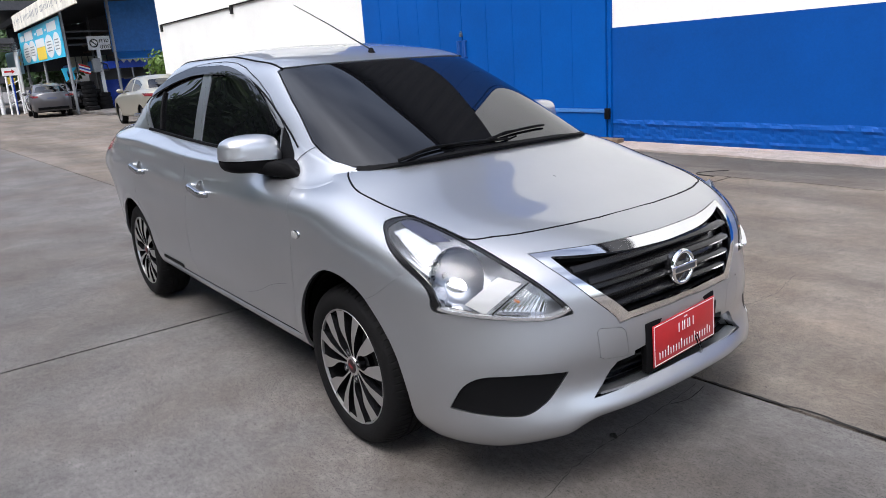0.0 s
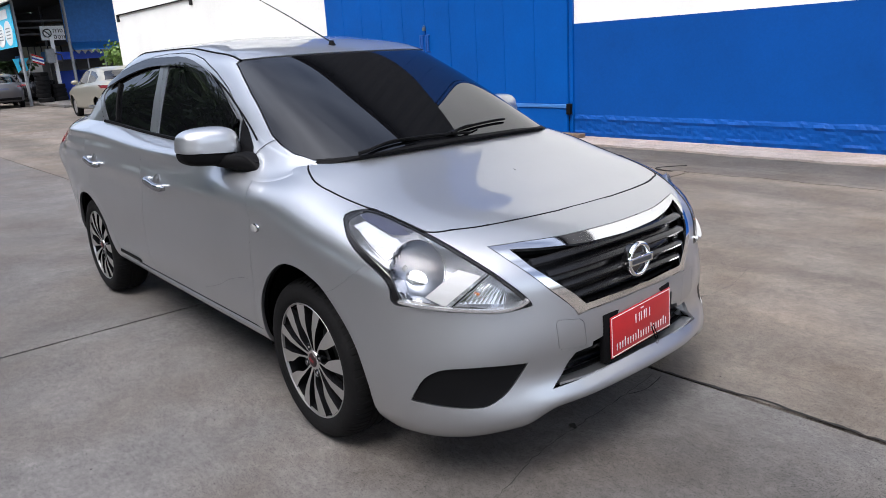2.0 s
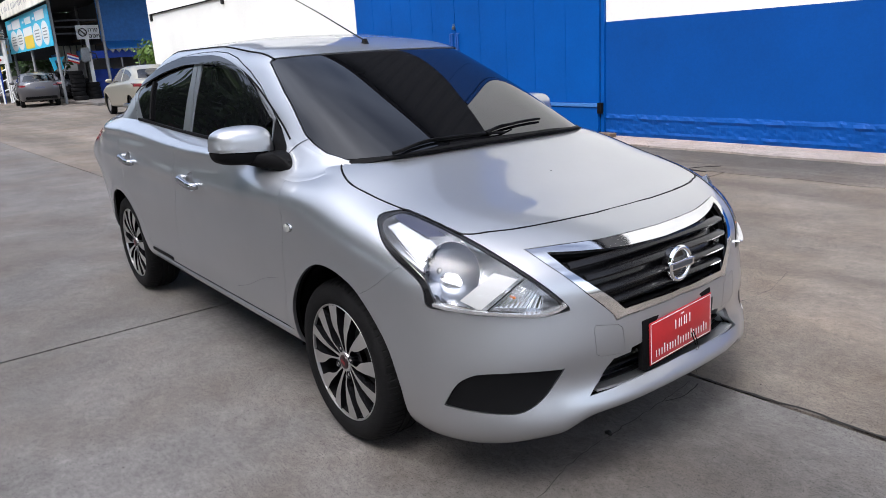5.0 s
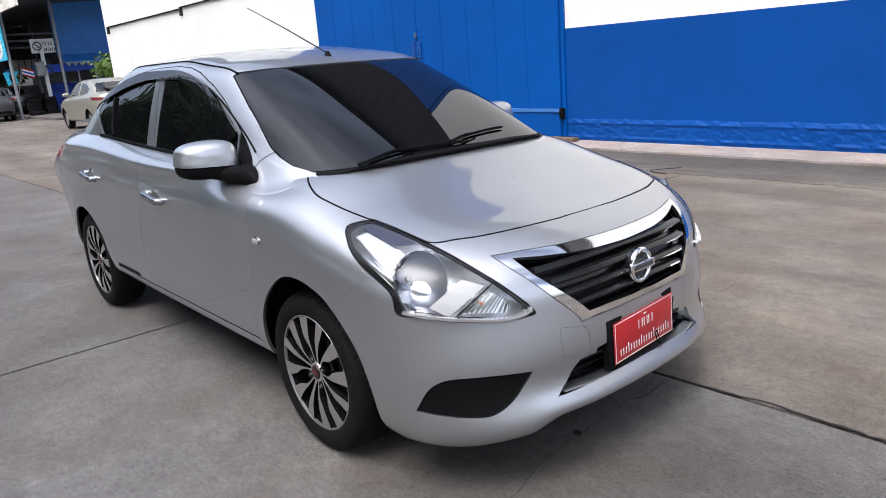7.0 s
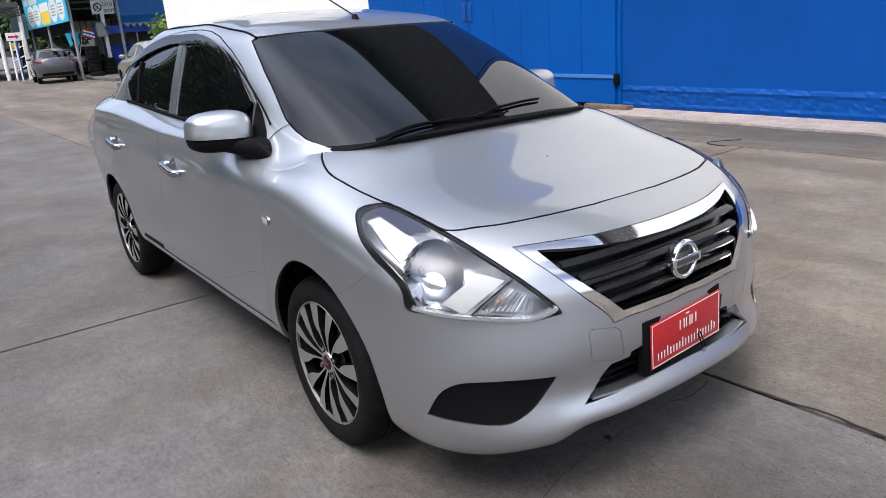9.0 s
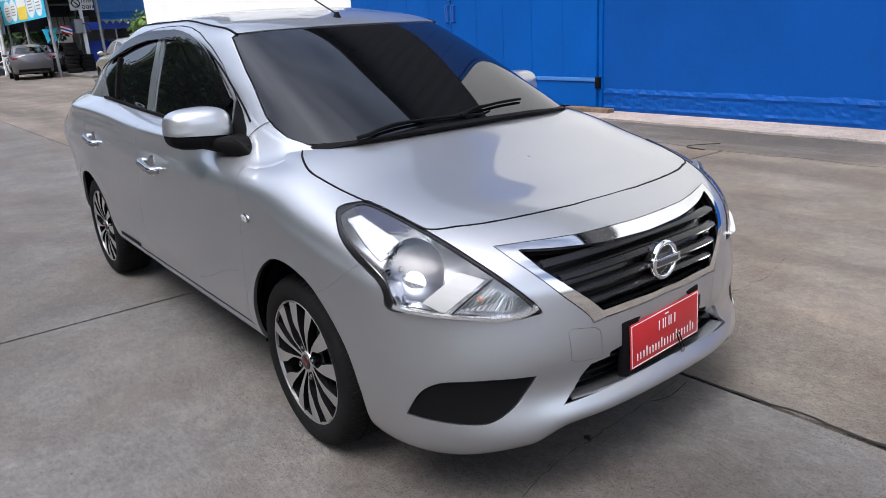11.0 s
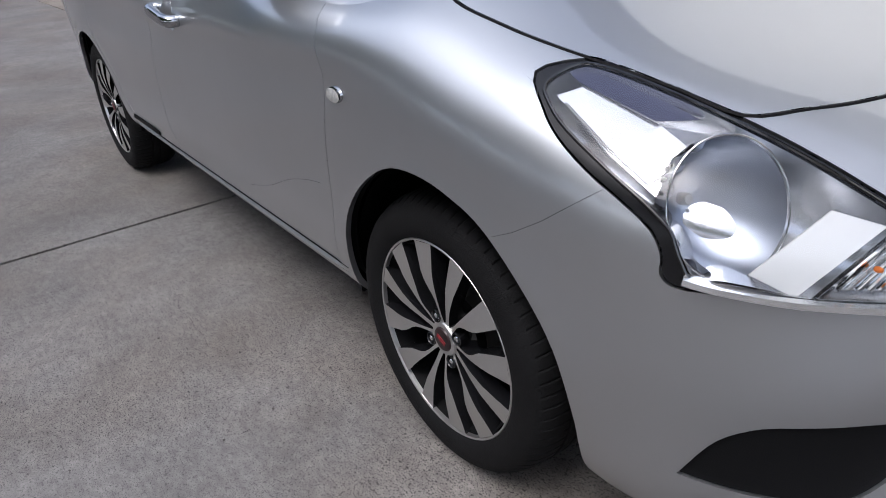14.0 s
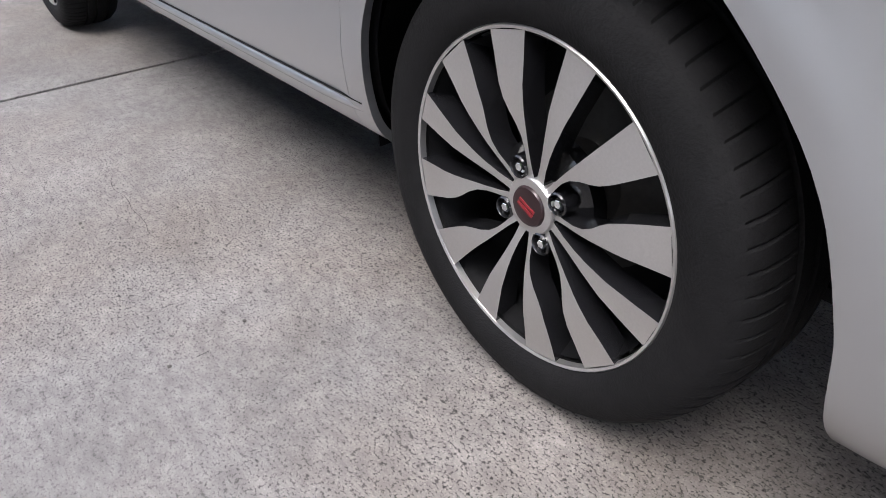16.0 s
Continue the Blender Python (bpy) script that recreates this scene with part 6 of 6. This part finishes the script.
def far_car(name, label, paint, m):
    c = thing(name, label, "car", group="cars parked further off")
    panel("body", far_body, (QUARTER,), paint, c, both=True, gap=0, deep=0.02)
    panel("roof", far_cabin, (ROOF,), paint, c, both=True, gap=0, deep=0.02)
    panel("windscreen", far_cabin, (WINDSHIELD,), DARK_GLASS, c, both=True, gap=0, sink=0.004)
    panel("rear_window", far_cabin, (REAR_GLASS,), DARK_GLASS, c, both=True, gap=0, sink=0.004)
    panel("number_plate", far_body, (CHROME_RING,), LAMP_GREY, c, both=True, gap=0, sink=0.004)
    for left in (False, True):
        panel("tail_lamp", far_body, (REAR_LAMP,), DULL_RED, c, "red tail lamp", flip=left, gap=0)
        panel("window", far_cabin, (GLASS_F,), DARK_GLASS, c, flip=left, gap=0, sink=0.004)
        panel("window", far_cabin, (GLASS_R,), DARK_GLASS, c, flip=left, gap=0, sink=0.004)
        mirror = bmesh.new()
        bmesh.ops.create_uvsphere(mirror, u_segments=12, v_segments=8, radius=1, matrix=Matrix.Translation((-0.62, -0.84, 1.06)) @ Matrix.Diagonal((0.06, 0.11, 0.065, 1)))
        part("door_mirror", sided(mirror, left), paint, c)
        for wx in (0.0, -2.6):
            bm = add_lathe(bmesh.new(), [(0.20, -0.79), (0.23, -0.80), (0.285, -0.795), (0.305, -0.77), (0.305, -0.63), (0.2, -0.62)], 32, "y", (wx, 0, 0.305))
            w = part("wheel", sided(bm, left), RUBBER, c, "black tyre on alloy wheel")
            part("rim", sided(add_lathe(bmesh.new(), [(0.21, -0.785), (0.19, -0.775), (0.06, -0.780), (0.0, -0.785)], 24, "y", (wx, 0, 0.305)), left), MACHINED, w)
    part("bumper_band", prism([(-3.60, 0.36), (-3.30, 0.30), (-3.30, 0.40), (-3.61, 0.46)], "y", -0.62, 0.62), BLACK_TRIM, c, "black lower rear bumper")
    part("underbody", box((-3.3, -0.66, 0.24), (0.6, 0.66, 0.9)), BLACK_TRIM, c)
    c.matrix_basis = m
    return c


far_car("grey_saloon_car", "dusty grey saloon car seen from behind on the road", mat("grey_paint", (0.10, 0.097, 0.104), 0.35, 0.5, 0.8, grain=0.05, scale=200), pose(-37.9, 4.40, 0, 0, 0, 176.0))
far_car("beige_saloon_car", "pale beige saloon car parked along the white wall", mat("beige_paint", (0.30, 0.285, 0.225), 0.35, 0.4, 0.9, grain=0.05, scale=200), pose(-23.4, 5.02, 0, 0, 0, 180))
far_car("black_saloon_car", "black saloon car standing under the workshop roof", mat("black_paint", (0.015, 0.015, 0.017), 0.25, 0.2, 0.9), pose(-41.5, 6.0, 0, 0, 0, 186))
far_car("white_saloon_car", "white saloon car parked in the distance", mat("white_car_paint", (0.75, 0.75, 0.75), 0.3, 0.0, 0.8), pose(-58.0, 2.6, 0, 0, 0, 20))

# ---- the workshop beyond the wall ----
STEEL_POST = mat("painted_steel", (0.27, 0.28, 0.29), 0.5, 0.2, grain=0.1, scale=12, stain=0.15)
DARK_STEEL = mat("dark_steel", (0.055, 0.055, 0.06), 0.6, grain=0.2, scale=6)
BROWN_STEEL = mat("rusty_steel", (0.14, 0.10, 0.075), 0.7, grain=0.2, scale=6)
FASCIA = mat("fascia_cream", (0.76, 0.72, 0.62), 0.6, grain=0.1, scale=5, stain=0.25, stain_scale=1.2)
CYAN = mat("banner_cyan", (0.05, 0.52, 0.76), 0.4, grain=0.05, scale=5)
YELLOW = mat("banner_yellow", (0.80, 0.58, 0.06), 0.4)
NAVY = mat("navy_sheet", (0.030, 0.17, 0.50), 0.45, grain=0.1, scale=6, stain=0.15)
TARP = mat("blue_tarpaulin", (0.015, 0.06, 0.42), 0.4, grain=0.1, scale=5)
shed = thing("workshop", "open steel workshop with cream fascia and dark roof", "building")
part("roof", prism([(4.95, 5.25), (5.05, 5.0), (13.0, 5.4), (13.0, 5.7)], "x", -52, -33.6), DARK_STEEL, shed, "dark metal roof", smooth=False)
part("upper_roof", box((-62, 3.2, 5.62), (-46.2, 9.0, 6.1)), DARK_STEEL, shed, "dark upper roof", smooth=False)
part("shade_band", box((-47, 7.2, 1.98), (-37.4, 7.24, 2.46)), NAVY, shed, "dark blue shade band", smooth=False)
fascia = part("fascia", box((-45.9, 4.86, 4.42), (-30.0, 4.96, 5.25)), FASCIA, shed, "cream fascia with faded dark letters", smooth=False)
rf = random.Random(6)
x = -45.2
while x < -31:
    w, h = rf.uniform(0.10, 0.30), rf.uniform(0.18, 0.36)
    part("letter_bar", box((x, 4.852, 4.82 - h * 0.4), (x + w * 0.45, 4.858, 4.82 + h * 0.6)), STEEL_POST, fascia, smooth=False)
    x += w + rf.choice((0.12, 0.12, 0.2, 0.55))
for x, y, h in ((-35.17, 5.27, 5.1), (-46.9, 5.30, 4.4), (-35.85, 7.50, 6.4), (-41.5, 5.32, 4.4), (-50.5, 5.3, 4.4), (-41.5, 9.0, 5.3), (-47, 9.0, 5.3)):
    part("post", tube([(x, y, 0), (x, y, h)], 0.068, 10), STEEL_POST, shed, "grey steel post")
for z in (3.15, 3.45, 3.75):
    part("purlin", box((-37.05, 5.5, z), (-36.95, 7.6, z + 0.08)), DARK_STEEL, shed, smooth=False)
part("back_wall", box((-52, 9.6, 0), (-37.3, 9.8, 5.2)), DARK_STEEL, shed, "dark back wall", smooth=False)
part("end_screen", box((-37.03, 7.68, 2.78), (-36.97, 12.6, 6.6)), NAVY, shed, "dark blue sheet screen", smooth=False)
part("end_wall", box((-52.2, 5.3, 2.3), (-52.0, 9.6, 5.2)), DARK_STEEL, shed, "dark end wall", smooth=False)
for z in (2.4, 2.85, 3.3, 3.75, 4.2):
    part("wall_rail", box((-52, 9.5, z), (-37.2, 9.6, z + 0.10)), BROWN_STEEL, shed, "rusty brown rail", smooth=False)
awning = part("awning", prism([(-36.95, 2.78), (-36.0, 2.42), (-36.0, 2.36), (-36.95, 2.70)], "y", 7.7, 12.4), NAVY, shed, "dark blue awning with scalloped edge", smooth=False)
for k in range(16):
    y = 7.72 + k * 0.29
    part("scallop", prism([(y, 2.38), (y + 0.14, 2.20), (y + 0.28, 2.38)], "x", -36.0, -35.98), STEEL_POST, awning, smooth=False)
part("shade_cloth", box((-36.4, 7.0, 1.98), (-36.35, 12.0, 2.33)), TARP, shed, "blue shade cloth", smooth=False)
for y in (8.3, 9.1, 9.9):
    part("shelf_post", box((-36.5, y, 0), (-36.44, y + 0.06, 2.0)), STEEL_POST, shed, smooth=False)
part("shelf", box((-36.7, 7.9, 1.45), (-36.4, 11, 1.5)), DARK_STEEL, shed, smooth=False)
part("lattice_window", box((-40.6, 6.3, 1.95), (-40.5, 8.2, 2.75)), mat("lattice_pane", (0.35, 0.34, 0.26), 0.5, grain=0.2, scale=4), shed, "pale lattice windows", smooth=False)
for k in range(7):
    part("lattice_bar", box((-40.48, 6.3 + k * 0.31, 1.95), (-40.44, 6.34 + k * 0.31, 2.75)), DARK_STEEL, shed, smooth=False)
banner = thing("banner", "cyan advertising banner with white ovals and a yellow block", "banner")
part("sheet", box((-46.9, 5.14, 2.60), (-35.0, 5.17, 4.38)), CYAN, banner, smooth=False)
for cx, w in ((-44.8, 1.15), (-42.9, 1.0), (-38.1, 1.0), (-36.2, 0.8)):
    oval = [(cx + w * math.cos(a), 3.22 + 0.54 * math.sin(a)) for a in np.linspace(0, math.tau, 28, endpoint=False)]
    o = part("oval", prism(oval, "y", 5.125, 5.136), WHITE, banner, "white oval", smooth=False)
    for k in range(4):
        part("writing_bar", box((cx - w * 0.55, 5.115, 2.98 + k * 0.14), (cx + w * 0.55, 5.122, 3.03 + k * 0.14)), STEEL_POST, o, smooth=False)
part("yellow_block", box((-41.7, 5.125, 2.68), (-39.3, 5.136, 3.30)), YELLOW, banner, "yellow block", smooth=False)
part("white_block", box((-41.7, 5.125, 3.304), (-39.3, 5.136, 3.70)), WHITE, banner, "white block", smooth=False)
for x0, x1, z0, z1 in ((-46.3, -45.0, 3.85, 4.15), (-44.7, -42.2, 3.80, 4.25), (-41.6, -41.1, 3.95, 4.05), (-40.8, -39.2, 3.85, 4.15), (-38.7, -38.3, 3.95, 4.05), (-38.0, -35.8, 3.85, 4.25)):
    part("writing_bar", box((x0, 5.125, z0), (x1, 5.136, z1)), WHITE, banner, smooth=False)
pale = thing("banner", "pale blue banner with yellow bars of writing", "banner")
part("sheet", box((-53.5, 5.14, 2.15), (-47.3, 5.17, 3.55)), mat("banner_pale", (0.35, 0.55, 0.68), 0.4), pale, smooth=False)
for z in (2.65, 3.0):
    part("writing_bar", box((-50.0, 5.125, z), (-47.8, 5.136, z + 0.18)), YELLOW, pale, smooth=False)

sign = thing("exit_sign", "white sign with a black no-entry ring and exit lettering", "sign")
part("board", box((-36.95, 6.58, 2.90), (-36.90, 7.62, 3.55), 0.01), WHITE, sign, smooth=False)
part("ring", add_lathe(bmesh.new(), [(0.15, 0.0), (0.20, 0.0), (0.20, 0.012), (0.15, 0.012)], 28, "x", (-36.895, 6.86, 3.22), True), GLOSS_BLACK, sign)
slash = box((-36.897, 6.84, 3.05), (-36.887, 6.89, 3.39))
bmesh.ops.rotate(slash, cent=(-36.89, 6.865, 3.22), matrix=Matrix.Rotation(radians(45), 3, "X"), verts=slash.verts)
part("slash", slash, GLOSS_BLACK, sign, smooth=False)
for text, z in (("\u0e17\u0e32\u0e07", 3.24), ("\u0e2d\u0e2d\u0e01", 2.96)):
    cu = bpy.data.curves.new("lettering", "FONT")
    cu.body, cu.size, cu.extrude = text, 0.30, 0.004
    t = new("lettering", cu)
    t.data.materials.append(GLOSS_BLACK)
    t.parent = sign
    t.matrix_basis = pose(-36.893, 7.10, z, 90, 0, 90)
pole = thing("utility_pole", "white post carrying a grey meter box", "pole")
part("post", box((-36.62, 6.85, 0), (-36.50, 7.0, 3.0)), WHITE, pole, "white post", smooth=False)
part("meter_box", box((-36.5, 6.50, 1.85), (-36.2, 6.86, 2.50), 0.03), STEEL_POST, pole, "grey box", smooth=False)
part("bracket", tube([(-36.35, 6.86, 2.3), (-36.3, 7.15, 2.2), (-36.3, 7.2, 1.9)], 0.03, 6), DARK_STEEL, pole)

# tyres in stacks
tyre_mesh = finish("tyre", add_lathe(bmesh.new(), [(0.19, -0.09), (0.29, -0.095), (0.315, -0.07), (0.32, 0.0), (0.315, 0.07), (0.29, 0.095), (0.19, 0.09), (0.20, 0.0)], 28, "z", (0, 0, 0), True), RUBBER)
ry = random.Random(12)
for cx, cy, count in ((-36.0, 6.05, 7), (-36.1, 6.72, 4), (-36.7, 6.4, 5)):
    for k in range(count):
        t = tagged(new("tyre", tyre_mesh), "used black tyre lying in a stack", "tyre", "stacked tyres")
        t.location = (cx + ry.uniform(-0.04, 0.04), cy + ry.uniform(-0.04, 0.04), 0.097 + k * 0.192)
t = tagged(new("tyre", tyre_mesh), "used black tyre lying flat on the ground", "tyre", "stacked tyres")
t.location = (-35.3, 5.95, 0.097)
solo("kerb", box((-40, 5.55, 0), (-30.5, 8.8, 0.12), 0.02), CONCRETE, "low concrete kerb under the workshop", "kerb", kind="structure")
for ob in [o for o in scene.objects if o.name.startswith("tyre") and o.parent is None]:
    ob.location.z += 0.12
tarp = bmesh.new()
rows = []
for i in range(12):
    y = 6.9 + i * 0.14
    row = []
    for j in range(9):
        z = 0.12 + j * 0.17
        row.append(tarp.verts.new((-36.9 + 0.5 * (1 - j / 8) ** 2 + 0.10 * noise.noise(Vector((y * 2, z * 2, 1))), y, z + 0.05 * noise.noise(Vector((y, z, 4))))))
    rows.append(row)
for a, b in zip(rows, rows[1:]):
    for j in range(8):
        tarp.faces.new((a[j], a[j + 1], b[j + 1], b[j]))
bmesh.ops.solidify(tarp, geom=tarp.faces[:], thickness=0.01)
solo("tarpaulin", tarp, TARP, "creased blue tarpaulin hung beside stacked tyres", "tarpaulin", smooth=True)
flagpole = thing("flag", "small red, white and blue flag on a stick", "flag")
part("stick", tube([(-36.4, 5.55, 1.0), (-36.2, 5.9, 2.35)], 0.02, 6), STEEL_POST, flagpole)
for k, m in enumerate((TAIL_RED, WHITE, TARP, WHITE, TAIL_RED)):
    part("stripe", prism([(5.88, 2.30 - k * 0.075), (6.35, 2.12 - k * 0.075), (6.33, 2.05 - k * 0.075), (5.86, 2.23 - k * 0.075)], "x", -36.2, -36.19), m, flagpole, smooth=False)
for cy, w in ((5.45, 0.18), (5.75, 0.22)):
    solo("pennant", prism([(cy - w, 2.12), (cy + w, 2.16), (cy + 0.05, 1.95), (cy + 0.10, 1.62), (cy - 0.05, 1.50), (cy - 0.10, 1.80)], "x", -37.3, -37.28), CYAN, "torn cyan pennant hanging under the banner", "pennant", "pennants")

# left side of the yard
canopy = thing("canopy", "dark steel canopy roof with pale sheet edge over the road", "canopy")
part("roof", box((-62, -3.5, 3.75), (-44, 4.5, 4.0)), DARK_STEEL, canopy, "dark roof", smooth=False)
part("edge", box((-44.02, -3.5, 3.98), (-43.9, 3.2, 5.2)), WHITE, canopy, "pale sheet edge", smooth=False)
for k in range(6):
    part("truss_bar", box((-44.1, -3.5, 3.30 + k * 0.08), (-43.95, 4.6, 3.33 + k * 0.08)), DARK_STEEL, canopy, smooth=False)
for x, y in ((-44.2, 3.30), (-44.2, 4.45), (-61, 3.3), (-61, -3)):
    part("post", tube([(x, y, 0), (x, y, 3.8)], 0.11, 10), WHITE, canopy, "white post")
arrow = thing("arrow_sign", "white sign with a red arrow on a white post", "sign")
part("board", box((-42.03, 3.35, 2.02), (-42.0, 4.05, 2.42)), WHITE, arrow, smooth=False)
part("arrow", prism([(3.45, 2.17), (3.80, 2.17), (3.80, 2.10), (3.95, 2.22), (3.80, 2.34), (3.80, 2.27), (3.45, 2.27)], "x", -41.998, -41.99), TAIL_RED, arrow, "red arrow", smooth=False)
part("post", tube([(-42.08, 3.7, 0), (-42.08, 3.7, 2.4)], 0.04, 8), WHITE, arrow)
ladder = thing("steel_frame", "white and blue steel frame standing beside the road", "frame")
for y, m in ((3.55, WHITE), (3.85, TARP), (4.15, WHITE)):
    part("upright", tube([(-43, y, 0), (-43, y + 0.05, 2.0)], 0.05, 8), m, ladder)
for z in (0.5, 1.0, 1.5):
    part("rung", tube([(-43, 3.55, z), (-43, 4.15, z + 0.25)], 0.03, 6), WHITE, ladder)
solo("yellow_sign", prism([(3.55, 1.60), (4.0, 1.55), (4.05, 1.90), (3.65, 1.95)], "x", -43.1, -43.07), YELLOW, "yellow board fixed to the steel frame", "sign")
solo("overpass", box((-78, -40, 1.85), (-72, 7.2, 2.45)), DARK_STEEL, "dark concrete overpass beam in the distance", "bridge", kind="structure")
for y in (-30, -18, -6, 2.0):
    solo("overpass_pier", box((-76, y, 0), (-74.5, y + 1.0, 1.85)), CONCRETE, "concrete pier of the overpass", "bridge", kind="structure")
